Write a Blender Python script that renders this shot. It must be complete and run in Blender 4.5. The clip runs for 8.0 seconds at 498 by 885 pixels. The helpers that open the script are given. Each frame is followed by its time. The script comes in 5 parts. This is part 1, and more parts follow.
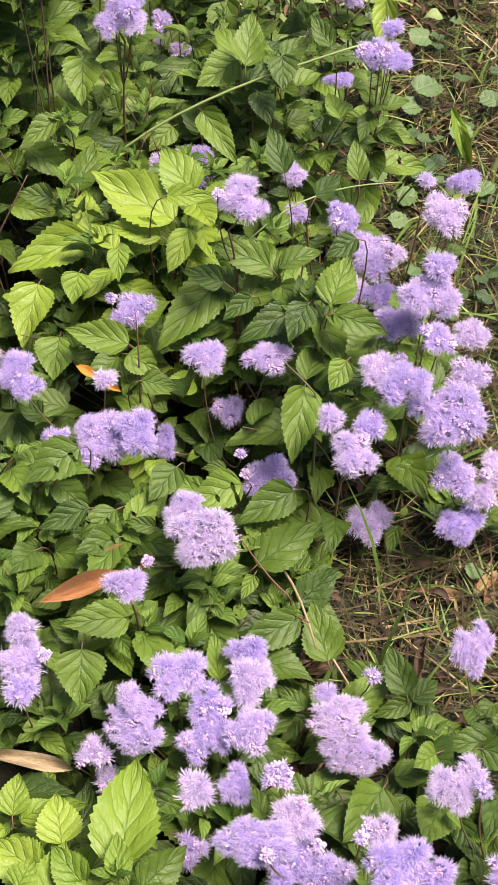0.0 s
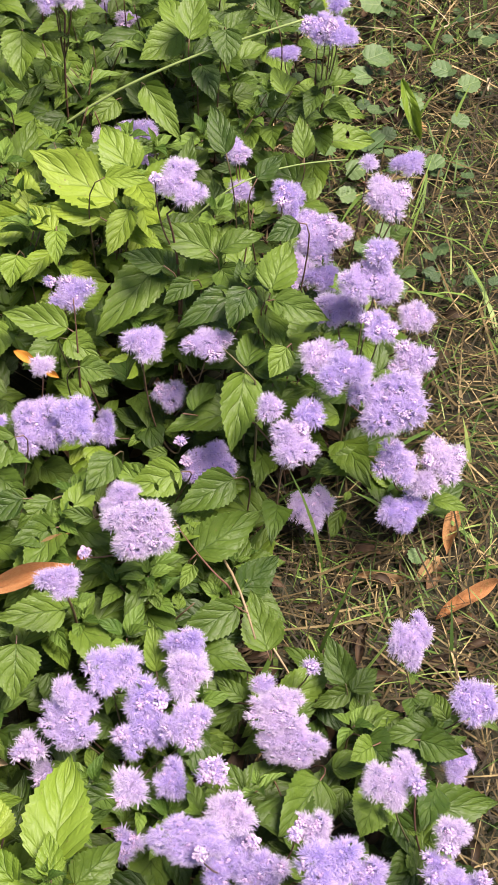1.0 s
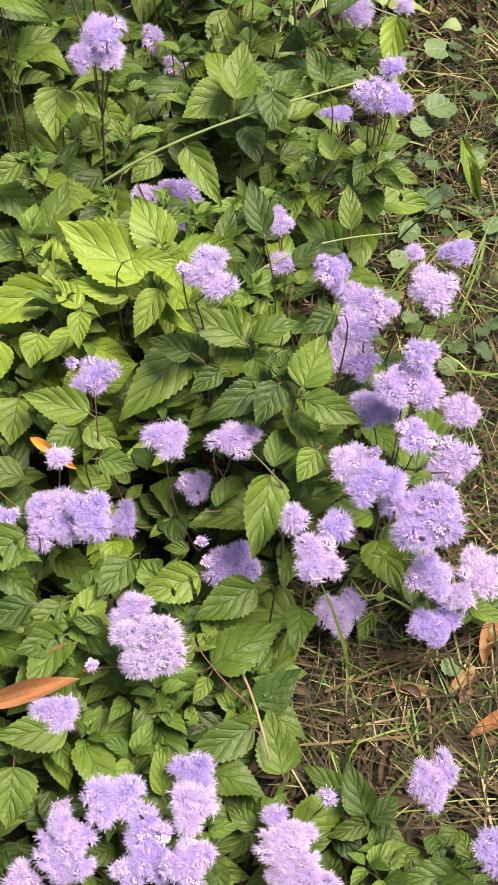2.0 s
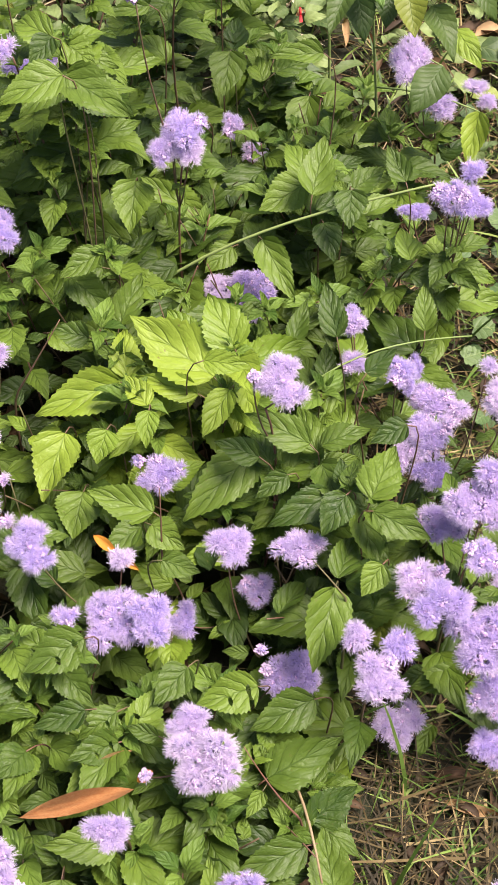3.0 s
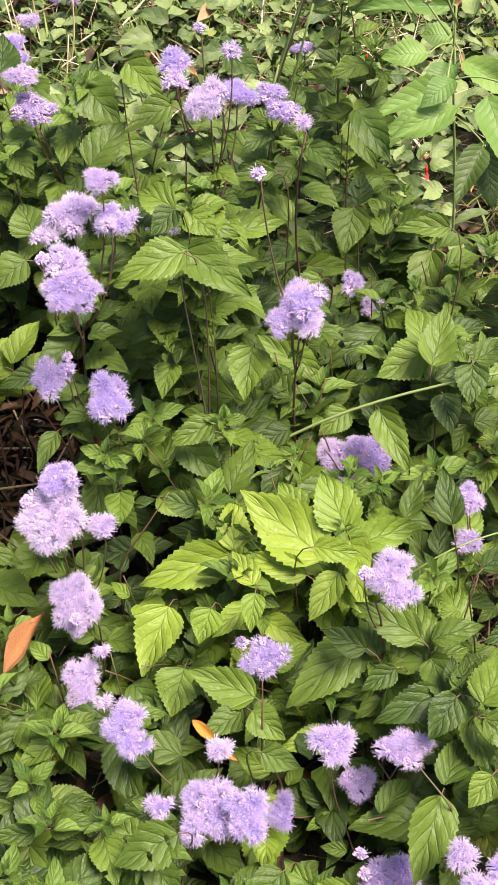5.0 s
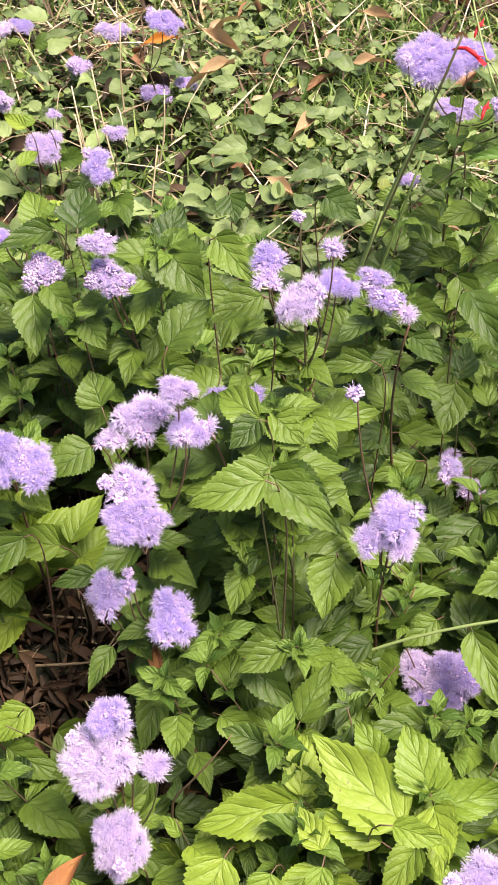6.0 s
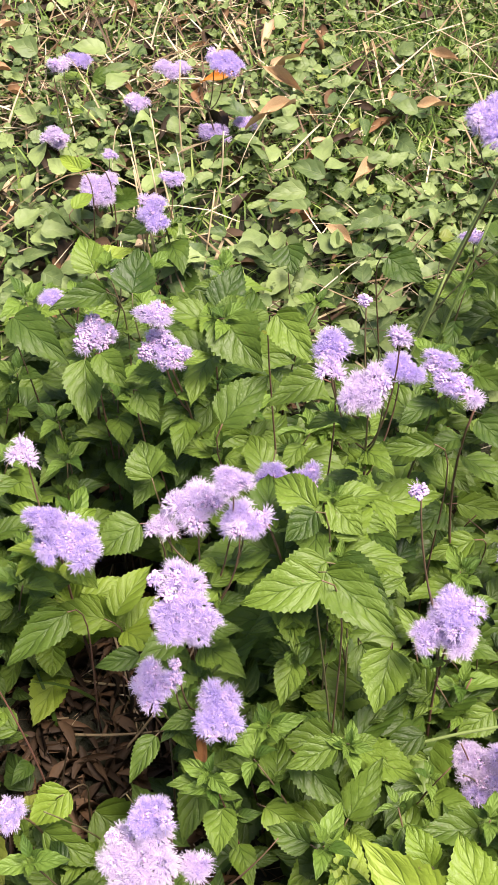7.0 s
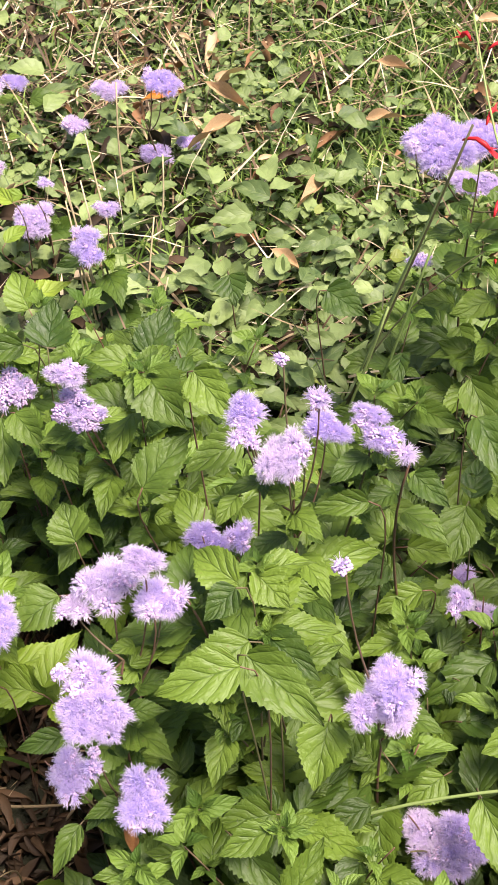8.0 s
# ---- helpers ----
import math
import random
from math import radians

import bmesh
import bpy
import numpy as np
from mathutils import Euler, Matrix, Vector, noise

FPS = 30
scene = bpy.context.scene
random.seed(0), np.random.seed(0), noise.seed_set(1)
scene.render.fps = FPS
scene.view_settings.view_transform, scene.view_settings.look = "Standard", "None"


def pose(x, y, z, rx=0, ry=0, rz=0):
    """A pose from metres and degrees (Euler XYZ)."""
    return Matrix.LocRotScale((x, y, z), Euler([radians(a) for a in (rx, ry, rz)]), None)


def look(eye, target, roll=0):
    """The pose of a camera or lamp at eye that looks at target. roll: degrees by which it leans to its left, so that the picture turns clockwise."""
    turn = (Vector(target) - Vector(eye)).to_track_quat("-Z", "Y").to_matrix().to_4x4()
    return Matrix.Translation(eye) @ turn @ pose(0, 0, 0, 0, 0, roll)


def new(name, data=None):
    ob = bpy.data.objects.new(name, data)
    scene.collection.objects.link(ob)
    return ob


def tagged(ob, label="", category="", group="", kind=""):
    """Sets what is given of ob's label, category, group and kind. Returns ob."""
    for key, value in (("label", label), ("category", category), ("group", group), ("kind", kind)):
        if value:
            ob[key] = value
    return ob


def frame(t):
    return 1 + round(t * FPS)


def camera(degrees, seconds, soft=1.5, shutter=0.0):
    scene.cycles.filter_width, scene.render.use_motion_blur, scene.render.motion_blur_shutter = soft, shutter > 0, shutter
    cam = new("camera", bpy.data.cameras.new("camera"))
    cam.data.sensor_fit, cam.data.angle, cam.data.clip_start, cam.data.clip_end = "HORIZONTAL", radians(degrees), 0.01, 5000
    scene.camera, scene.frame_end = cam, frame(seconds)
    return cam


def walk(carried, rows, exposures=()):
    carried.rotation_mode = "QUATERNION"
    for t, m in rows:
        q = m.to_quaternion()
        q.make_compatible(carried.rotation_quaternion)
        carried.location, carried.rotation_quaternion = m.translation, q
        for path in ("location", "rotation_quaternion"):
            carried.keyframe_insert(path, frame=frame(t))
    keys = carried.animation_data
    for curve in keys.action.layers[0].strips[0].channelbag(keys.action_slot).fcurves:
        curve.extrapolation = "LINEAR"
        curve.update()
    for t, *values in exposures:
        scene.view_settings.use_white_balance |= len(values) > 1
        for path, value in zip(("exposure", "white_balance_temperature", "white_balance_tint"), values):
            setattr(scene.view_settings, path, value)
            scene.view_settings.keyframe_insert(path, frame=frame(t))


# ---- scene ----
cam = camera(19.92, 8.0, soft=1.6)
PATH = [
    (0, (0.0003, 0.0002, 1.2447), (0.0006, 0.9788, 0.1079), 1.65),
    (0.5, (0.0117, -0.0265, 1.2844), (0.0425, 0.9357, 0.1341), 2.67),
    (1, (0.0297, 0.0413, 1.2599), (0.0626, 0.9768, 0.0878), 3.13),
    (1.2, (0.0382, 0.0687, 1.2499), (0.0640, 0.9939, 0.0695), 3.07),
    (2.3, (0.0698, 0.2200, 1.2806), (0.0097, 1.1290, 0.0889), 1.65),
    (2.5, (0.0558, 0.2296, 1.2851), (-0.0130, 1.1453, 0.0990), 1.79),
    (3, (0.0555, 0.2505, 1.2993), (-0.0527, 1.1846, 0.1307), 0.92),
    (3.5, (0.0736, 0.2701, 1.3160), (-0.0737, 1.2249, 0.1685), -0.35),
    (4, (0.0718, 0.2771, 1.3384), (-0.1004, 1.2497, 0.2094), -1.09),
    (4.2, (0.0624, 0.2759, 1.3419), (-0.1215, 1.2545, 0.2200), -1.46),
    (5.3, (0.0282, 0.4150, 1.3333), (-0.2199, 1.3861, 0.2173), -1.48),
    (5.5, (0.0212, 0.4662, 1.3313), (-0.2426, 1.4360, 0.2178), -1.49),
    (6, (-0.0337, 0.5914, 1.3545), (-0.3364, 1.5535, 0.2442), -1.22),
    (6.5, (-0.0751, 0.6397, 1.3603), (-0.4064, 1.5946, 0.2519), -1.02),
    (7, (-0.0723, 0.6710, 1.3669), (-0.4171, 1.6209, 0.2584), -1.28),
    (7.5, (-0.0416, 0.7155, 1.3634), (-0.3904, 1.6621, 0.2533), -2.23),
    (8, (-0.0426, 0.7847, 1.3508), (-0.3815, 1.7271, 0.2340), -3.11),
]
walk(cam, [(t, look(eye, target, roll)) for t, eye, target, roll in PATH], [(0, 1.08, 6450, 19), (3, 1.13, 6450, 19), (8, 1.28, 6450, 20)])

# ---- daylight: bright, thinly veiled sky ----
ELEV, AZIM = 68.0, 100.0
world = bpy.data.worlds.new("sky")
scene.world = world
world.use_nodes = True
wn = world.node_tree.nodes
sky = wn.new("ShaderNodeTexSky")
sky.sky_type = "NISHITA"
sky.sun_disc = False
sky.sun_elevation = radians(ELEV)
sky.sun_rotation = radians(AZIM)
sky.air_density, sky.dust_density, sky.ozone_density = 1.0, 3.0, 1.0
wn["Background"].inputs["Strength"].default_value = 0.07
world.node_tree.links.new(sky.outputs["Color"], wn["Background"].inputs["Color"])
sun = new("sun", bpy.data.lights.new("sun", "SUN"))
sun.data.energy = 4.3
sun.data.angle = radians(28)
sun.data.color = (1.0, 0.91, 0.78)
a_, e_ = radians(AZIM), radians(ELEV)
sun.matrix_world = look((0, 0, 0), (-math.sin(a_) * math.cos(e_), -math.cos(a_) * math.cos(e_), -math.sin(e_)))

# ---- materials ----


class Nodes:
    """Short hand for a node material."""

    def __init__(self, name):
        self.mat = bpy.data.materials.new(name)
        self.mat.use_nodes = True
        self.tree = self.mat.node_tree
        self.bsdf = self.tree.nodes["Principled BSDF"]
        self.end = self.tree.nodes["Material Output"]

    def node(self, kind, **sets):
        n = self.tree.nodes.new(kind)
        for k, v in sets.items():
            n.inputs[k].default_value = v
        return n

    def link(self, a, b):
        self.tree.links.new(a, b)

    def math(self, op, a, b=None, c=None, clamp=False):
        n = self.tree.nodes.new("ShaderNodeMath")
        n.operation = op
        n.use_clamp = clamp
        for i, v in enumerate((a, b, c)):
            if v is None:
                continue
            if isinstance(v, (int, float)):
                n.inputs[i].default_value = v
            else:
                self.link(v, n.inputs[i])
        return n.outputs[0]

    def mix(self, fac, a, b, blend="MIX"):
        n = self.tree.nodes.new("ShaderNodeMix")
        n.data_type = "RGBA"
        n.blend_type = blend
        for i, v in ((0, fac), (6, a), (7, b)):
            if isinstance(v, (int, float)):
                n.inputs[i].default_value = v
            elif isinstance(v, tuple):
                n.inputs[i].default_value = (*v, 1)
            else:
                self.link(v, n.inputs[i])
        return n.outputs[2]

    def ramp(self, fac, stops):
        n = self.tree.nodes.new("ShaderNodeValToRGB")
        while len(n.color_ramp.elements) < len(stops):
            n.color_ramp.elements.new(0.5)
        for el, (p, c) in zip(n.color_ramp.elements, stops):
            el.position, el.color = p, (*c, 1)
        self.link(fac, n.inputs[0])
        return n.outputs[0]

    def noise(self, scale, detail=3, coords=None, rough=0.55):
        n = self.node("ShaderNodeTexNoise", Scale=scale, Detail=detail, Roughness=rough)
        if coords is None:
            coords = self.tree.nodes.new("ShaderNodeTexCoord").outputs["Object"]
        self.link(coords, n.inputs["Vector"])
        return n.outputs[0]

    def chance(self, island):
        if island:
            return self.tree.nodes.new("ShaderNodeNewGeometry").outputs["Random Per Island"]
        return self.tree.nodes.new("ShaderNodeObjectInfo").outputs["Random"]

    def thin(self, color, share):
        """Light shines through the sheet: part of it diffuses to the far side."""
        t = self.tree.nodes.new("ShaderNodeBsdfTranslucent")
        m = self.tree.nodes.new("ShaderNodeMixShader")
        m.inputs[0].default_value = share
        if isinstance(color, tuple):
            t.inputs[0].default_value = (*color, 1)
        else:
            self.link(color, t.inputs[0])
        self.link(self.bsdf.outputs[0], m.inputs[1])
        self.link(t.outputs[0], m.inputs[2])
        self.link(m.outputs[0], self.end.inputs[0])


def leaf_material(name, low, high, vein=(0.05, 0.11, 0.02), ribs=4.6, slant=1.9, rough=0.50, island=False, relief=0.7, through_share=0.22, net=3.4, spots=0.5, turned=0.02):
    """A quilted leaf: impressed midrib and side veins, a fine net between them, uneven colour, brown flecks."""
    m = Nodes(name)
    uv = m.tree.nodes.new("ShaderNodeUVMap")
    sep = m.tree.nodes.new("ShaderNodeSeparateXYZ")
    m.link(uv.outputs[0], sep.inputs[0])
    rnd = m.chance(island)
    shift = m.tree.nodes.new("ShaderNodeCombineXYZ")
    m.link(m.math("MULTIPLY_ADD", rnd, 91.0, sep.outputs[0]), shift.inputs[0])
    m.link(m.math("MULTIPLY_ADD", sep.outputs[1], 1.7, m.math("MULTIPLY", rnd, 37.0)), shift.inputs[1])
    spot_at = shift.outputs[0]
    across = m.math("ABSOLUTE", m.math("MULTIPLY_ADD", sep.outputs[0], 2.0, -1.0))
    along = sep.outputs[1]
    wob = m.math("MULTIPLY", m.noise(2.2, 1, spot_at), 0.5)
    c = m.math("ADD", m.math("SUBTRACT", m.math("MULTIPLY", along, ribs), m.math("MULTIPLY", m.math("POWER", across, 0.8), slant)), wob)
    saw = m.math("ABSOLUTE", m.math("SUBTRACT", m.math("FRACT", c), 0.5))
    rib = m.math("SUBTRACT", 1.0, m.math("MULTIPLY", saw, 10.0), clamp=True)
    rib = m.math("MULTIPLY", rib, m.math("SUBTRACT", 1.12, across, clamp=True))
    mid = m.math("SUBTRACT", 1.0, m.math("MULTIPLY", across, 17.0), clamp=True)
    lines = m.math("MAXIMUM", m.math("MULTIPLY", rib, 0.8), mid)
    vor = m.node("ShaderNodeTexVoronoi", Scale=net)
    vor.feature = "DISTANCE_TO_EDGE"
    comb = m.tree.nodes.new("ShaderNodeCombineXYZ")
    m.link(m.math("MULTIPLY_ADD", sep.outputs[0], 2.6, rnd), comb.inputs[0])
    m.link(m.math("ADD", m.math("MULTIPLY", along, 3.4), m.math("MULTIPLY", across, -0.9)), comb.inputs[1])
    m.link(comb.outputs[0], vor.inputs["Vector"])
    cells = m.math("MULTIPLY", vor.outputs[0], 3.2, clamp=True)
    big = m.noise(2.2, 2, spot_at)
    tone = m.math("ADD", m.math("MULTIPLY", rnd, 0.8), m.math("MULTIPLY_ADD", big, 0.5, -0.15), clamp=True)
    base = m.mix(tone, low, high)
    other = m.math("FRACT", m.math("MULTIPLY", rnd, 17.31))
    base = m.mix(m.math("MULTIPLY", m.math("LESS_THAN", other, turned), 0.55), base, (0.27, 0.30, 0.03))
    base = m.mix(m.math("MULTIPLY", m.noise(34.0, 2, spot_at), 0.30), base, m.mix(0.5, base, (0.02, 0.05, 0.01)))
    worn = m.math("MULTIPLY", m.math("SUBTRACT", m.noise(11.0, 2, spot_at), 0.66), 14.0, clamp=True)
    base = m.mix(m.math("MULTIPLY", worn, spots), base, (0.15, 0.11, 0.04))
    col = m.mix(m.math("MULTIPLY", m.math("MAXIMUM", lines, m.math("MULTIPLY", m.math("SUBTRACT", 0.45, cells, clamp=True), 0.45)), 0.48), base, vein)
    m.link(col, m.bsdf.inputs["Base Color"])
    m.link(m.math("MULTIPLY_ADD", big, 0.2, rough - 0.08), m.bsdf.inputs["Roughness"])
    m.bsdf.inputs["Specular IOR Level"].default_value = 0.42
    pillow = m.math("SINE", m.math("MULTIPLY", saw, math.pi))
    quilt = m.math("ADD", m.math("MULTIPLY", pillow, 0.6), m.math("MULTIPLY", m.noise(5.0, 2, spot_at), 0.5))
    height = m.math("ADD", m.math("SUBTRACT", m.math("MULTIPLY", cells, 0.26), m.math("MULTIPLY", lines, 0.45)), quilt)
    bump = m.node("ShaderNodeBump", Strength=relief, Distance=0.0016)
    m.link(height, bump.inputs["Height"])
    m.link(bump.outputs[0], m.bsdf.inputs["Normal"])
    m.thin(m.mix(0.5, col, high), through_share)
    return m.mat


LEAF = leaf_material("leaf_green", (0.026, 0.060, 0.006), (0.168, 0.260, 0.028), vein=(0.020, 0.050, 0.008), turned=0.0)
LEAF_YELLOW = leaf_material("leaf_yellow_green", (0.130, 0.222, 0.016), (0.285, 0.385, 0.040), vein=(0.065, 0.120, 0.016), spots=0.7, relief=0.7, turned=0.0)
LEAF_TIP = leaf_material("leaf_young", (0.052, 0.115, 0.013), (0.170, 0.270, 0.036), vein=(0.06, 0.12, 0.015), ribs=4, spots=0.1, island=True)
# leaf_green darkened: the shade low in the bed is put into the colour
LEAF_MASS_SHADED = leaf_material("leaf_mass_shaded", (0.016, 0.040, 0.005), (0.100, 0.158, 0.019), vein=(0.018, 0.045, 0.008), island=True)
SAGE_LEAF = leaf_material("sage_leaf", (0.080, 0.170, 0.030), (0.200, 0.330, 0.062), ribs=9, relief=0.35, spots=0.1, turned=0.0)
# a darker green than sage_leaf, for most leaves of the near sage
DARK_SAGE_LEAF = leaf_material("dark_sage_leaf", (0.030, 0.066, 0.011), (0.082, 0.128, 0.022), ribs=9, relief=0.4, spots=0.3)
IVY = leaf_material("ivy_leaf", (0.030, 0.070, 0.018), (0.290, 0.375, 0.125), vein=(0.24, 0.30, 0.10), ribs=4, slant=1.2, island=True, relief=0.4)
# darker copy of ivy_leaf; its colour stands in for shade beside the bed
IVY_PAINTED_SHADE = leaf_material("ivy_leaf_painted_shade", (0.022, 0.052, 0.016), (0.110, 0.180, 0.055), vein=(0.16, 0.22, 0.09), ribs=4, slant=1.2, island=True, relief=0.4)
IVY_SINGLE = leaf_material("ivy_leaf_near", (0.057, 0.119, 0.035), (0.141, 0.220, 0.070), vein=(0.30, 0.38, 0.16), ribs=4, slant=1.2, relief=0.4, rough=0.5)



def plain_material(name, stops, rough=0.6, scale=60.0, island=True, share=0.0, bump=0.3, spec=0.3, each=0.0, grain=0.4):
    m = Nodes(name)
    part_of = m.math("ADD", m.math("MULTIPLY", m.chance(island), 0.72 - each), m.math("MULTIPLY", m.chance(False), each))
    fac = m.math("ADD", m.math("MULTIPLY", part_of, 1.4 - grain), m.math("MULTIPLY", m.noise(scale, 4), grain), clamp=True)
    col = m.ramp(fac, stops)
    col = m.mix(m.math("MULTIPLY", m.noise(scale * 6, 2), 0.4), col, m.mix(0.6, col, (0.03, 0.025, 0.01)))
    m.link(col, m.bsdf.inputs["Base Color"])
    m.bsdf.inputs["Roughness"].default_value = rough
    m.bsdf.inputs["Specular IOR Level"].default_value = spec
    b = m.node("ShaderNodeBump", Strength=bump, Distance=0.001)
    m.link(m.noise(scale * 8, 3), b.inputs["Height"])
    m.link(b.outputs[0], m.bsdf.inputs["Normal"])
    if share:
        m.thin(col, share)
    return m.mat


THREADS = plain_material("flower_threads", [(0.0, (0.55, 0.48, 1.0)), (0.45, (0.86, 0.74, 1.0)), (1.0, (1.0, 0.92, 1.0))], rough=0.7, scale=90, share=0.5, bump=0.0, spec=0.1, each=0.35)
BUDS = plain_material("flower_buds", [(0.0, (0.55, 0.36, 0.60)), (1.0, (0.86, 0.66, 0.90))], rough=0.6, scale=120, share=0.15, bump=0.1)
BRACTS = plain_material("flower_bracts", [(0.0, (0.34, 0.33, 0.42)), (0.5, (0.50, 0.44, 0.76)), (1.0, (0.66, 0.57, 0.90))], rough=0.6, scale=120)
STEM = plain_material("stem", [(0.0, (0.11, 0.13, 0.045)), (0.45, (0.15, 0.105, 0.06)), (1.0, (0.19, 0.085, 0.065))], rough=0.5, scale=25, island=False)
GREEN_STEM = plain_material("green_stem", [(0.0, (0.15, 0.24, 0.06)), (1.0, (0.28, 0.36, 0.12))], rough=0.5, scale=30, island=False)
GRASS = plain_material("grass", [(0.0, (0.022, 0.055, 0.010)), (0.45, (0.075, 0.145, 0.022)), (0.78, (0.22, 0.34, 0.065)), (1.0, (0.44, 0.50, 0.17))], rough=0.5, scale=9, share=0.25, bump=0.1)
STRAW = plain_material("straw", [(0.0, (0.045, 0.028, 0.016)), (0.42, (0.12, 0.075, 0.040)), (0.62, (0.36, 0.27, 0.15)), (1.0, (0.82, 0.72, 0.52))], rough=0.65, scale=14, share=0.1, bump=0.2)
DRY_GRASS = plain_material("dry_grass", [(0.0, (0.012, 0.009, 0.004)), (0.5, (0.042, 0.030, 0.010)), (0.78, (0.130, 0.092, 0.032)), (0.95, (0.50, 0.38, 0.18)), (1.0, (0.60, 0.48, 0.26))], rough=0.65, scale=14, share=0.1, bump=0.2)
DEAD = plain_material("dead_leaf", [(0.0, (0.36, 0.13, 0.05)), (0.45, (0.52, 0.22, 0.08)), (0.75, (0.62, 0.36, 0.15)), (1.0, (0.60, 0.46, 0.27))], rough=0.7, scale=40, island=False, share=0.2, bump=0.8, grain=0.9)
DRY_LEAVES = plain_material("dry_leaves", [(0.0, (0.16, 0.075, 0.035)), (0.4, (0.36, 0.19, 0.09)), (0.7, (0.55, 0.38, 0.20)), (1.0, (0.70, 0.58, 0.40))], rough=0.7, scale=25, share=0.15, bump=0.5)
ORANGE = plain_material("orange_leaf", [(0.0, (0.52, 0.17, 0.02)), (1.0, (0.78, 0.36, 0.05))], rough=0.5, scale=40, island=False, share=0.25, bump=0.4)
# dead-leaf brown, made darker to hold the shade cast by the plants
SHADED_LITTER = plain_material("leaf_litter", [(0.0, (0.018, 0.011, 0.006)), (0.6, (0.052, 0.030, 0.016)), (1.0, (0.19, 0.105, 0.050))], rough=0.7, scale=20, bump=0.6)
PALE_STRAW = plain_material("pale_straw", [(0.0, (0.46, 0.35, 0.19)), (1.0, (0.74, 0.61, 0.39))], rough=0.6, scale=40, island=False)
DARK_STALK = plain_material("dark_stalk", [(0.0, (0.035, 0.045, 0.020)), (0.6, (0.065, 0.085, 0.032)), (1.0, (0.11, 0.10, 0.05))], rough=0.5, scale=30, island=False)
RED = plain_material("red_petal", [(0.0, (0.55, 0.012, 0.02)), (1.0, (0.80, 0.04, 0.05))], rough=0.45, scale=60, island=False, share=0.25, bump=0.1)
CALYX = plain_material("calyx", [(0.0, (0.16, 0.20, 0.06)), (1.0, (0.34, 0.34, 0.14))], rough=0.6, scale=80, island=False)


def soil_material():
    m = Nodes("soil_and_thatch")
    a, b = m.noise(3.2, 5), m.noise(45.0, 6, rough=0.7)
    col = m.ramp(b, [(0.25, (0.010, 0.007, 0.005)), (0.5, (0.024, 0.017, 0.010)), (0.75, (0.070, 0.048, 0.027))])
    green = m.ramp(m.noise(22.0, 4), [(0.35, (0.013, 0.022, 0.007)), (0.7, (0.042, 0.056, 0.018))])
    col = m.mix(m.math("MULTIPLY_ADD", a, 1.8, -0.45, clamp=True), col, green)
    m.link(col, m.bsdf.inputs["Base Color"])
    m.bsdf.inputs["Roughness"].default_value = 0.9
    bump = m.node("ShaderNodeBump", Strength=0.9, Distance=0.008)
    m.link(b, bump.inputs["Height"])
    m.link(bump.outputs[0], m.bsdf.inputs["Normal"])
    return m.mat


SOIL = soil_material()

# ---- building blocks ----
rng = random.Random(7)
UP = Vector((0, 0, 1))


def mesh_from(name, verts, faces, mat, uvs=None, smooth=True):
    me = bpy.data.meshes.new(name)
    me.from_pydata([tuple(v) for v in verts], [], faces)
    if uvs is not None:
        layer = me.uv_layers.new(name="UVMap")
        idx = np.empty(len(me.loops), dtype=np.int32)
        me.loops.foreach_get("vertex_index", idx)
        layer.data.foreach_set("uv", np.asarray(uvs, dtype=np.float32)[idx].ravel())
    if smooth:
        me.polygons.foreach_set("use_smooth", [True] * len(me.polygons))
    me.materials.append(mat)
    me.update()
    return me


def put(name, me, parent=None, m=None, label=""):
    """Links a mesh as one object; m is its pose in the world."""
    ob = new(name, me)
    ob.matrix_basis = m if m is not None else Matrix()
    if parent is not None:
        ob.parent = parent
        inv = Matrix()
        p = parent
        while p is not None:
            inv = inv @ p.matrix_basis.inverted() if p.parent is None else inv
            p = p.parent
        ob.matrix_parent_inverse = inv
    if label:
        tagged(ob, label=label)
    return ob


def under(name, me, parent, local=None, label=""):
    """Links a mesh as a sub-part, placed in its parent's own space."""
    ob = new(name, me)
    ob.parent = parent
    ob.matrix_basis = local if local is not None else Matrix()
    if label:
        tagged(ob, label=label)
    return ob


def root(name, x, y, z, label, category, group=""):
    ob = new(name)
    ob.empty_display_size = 0.02
    ob.matrix_basis = Matrix.Translation((x, y, z))
    return tagged(ob, label, category, group)


def tube_data(points, radii, sides=5):
    verts, faces = [], []
    pts = [Vector(p) for p in points]
    side = None
    for i, p in enumerate(pts):
        d = (pts[min(i + 1, len(pts) - 1)] - pts[max(i - 1, 0)]).normalized()
        if side is None:
            side = d.orthogonal().normalized()
        side = (side - d * side.dot(d)).normalized()
        other = d.cross(side)
        for k in range(sides):
            a = 2 * math.pi * k / sides
            verts.append(p + (side * math.cos(a) + other * math.sin(a)) * radii[i])
    for i in range(len(pts) - 1):
        for k in range(sides):
            a, b = i * sides + k, i * sides + (k + 1) % sides
            faces.append((a, b, b + sides, a + sides))
    faces.append(tuple(reversed(range(sides))))
    faces.append(tuple(range((len(pts) - 1) * sides, len(pts) * sides)))
    return verts, faces


def bezier(a, b, c, d, n):
    a, b, c, d = (Vector(v) for v in (a, b, c, d))
    return [a * (1 - t) ** 3 + b * 3 * t * (1 - t) ** 2 + c * 3 * t * t * (1 - t) + d * t ** 3 for t in (i / (n - 1) for i in range(n))]


def stem_mesh(points, r0, r1, mat=None, sides=5):
    n = len(points)
    v, f = tube_data(points, [r0 + (r1 - r0) * i / (n - 1) for i in range(n)], sides)
    return mesh_from("stem", v, f, mat or STEM)


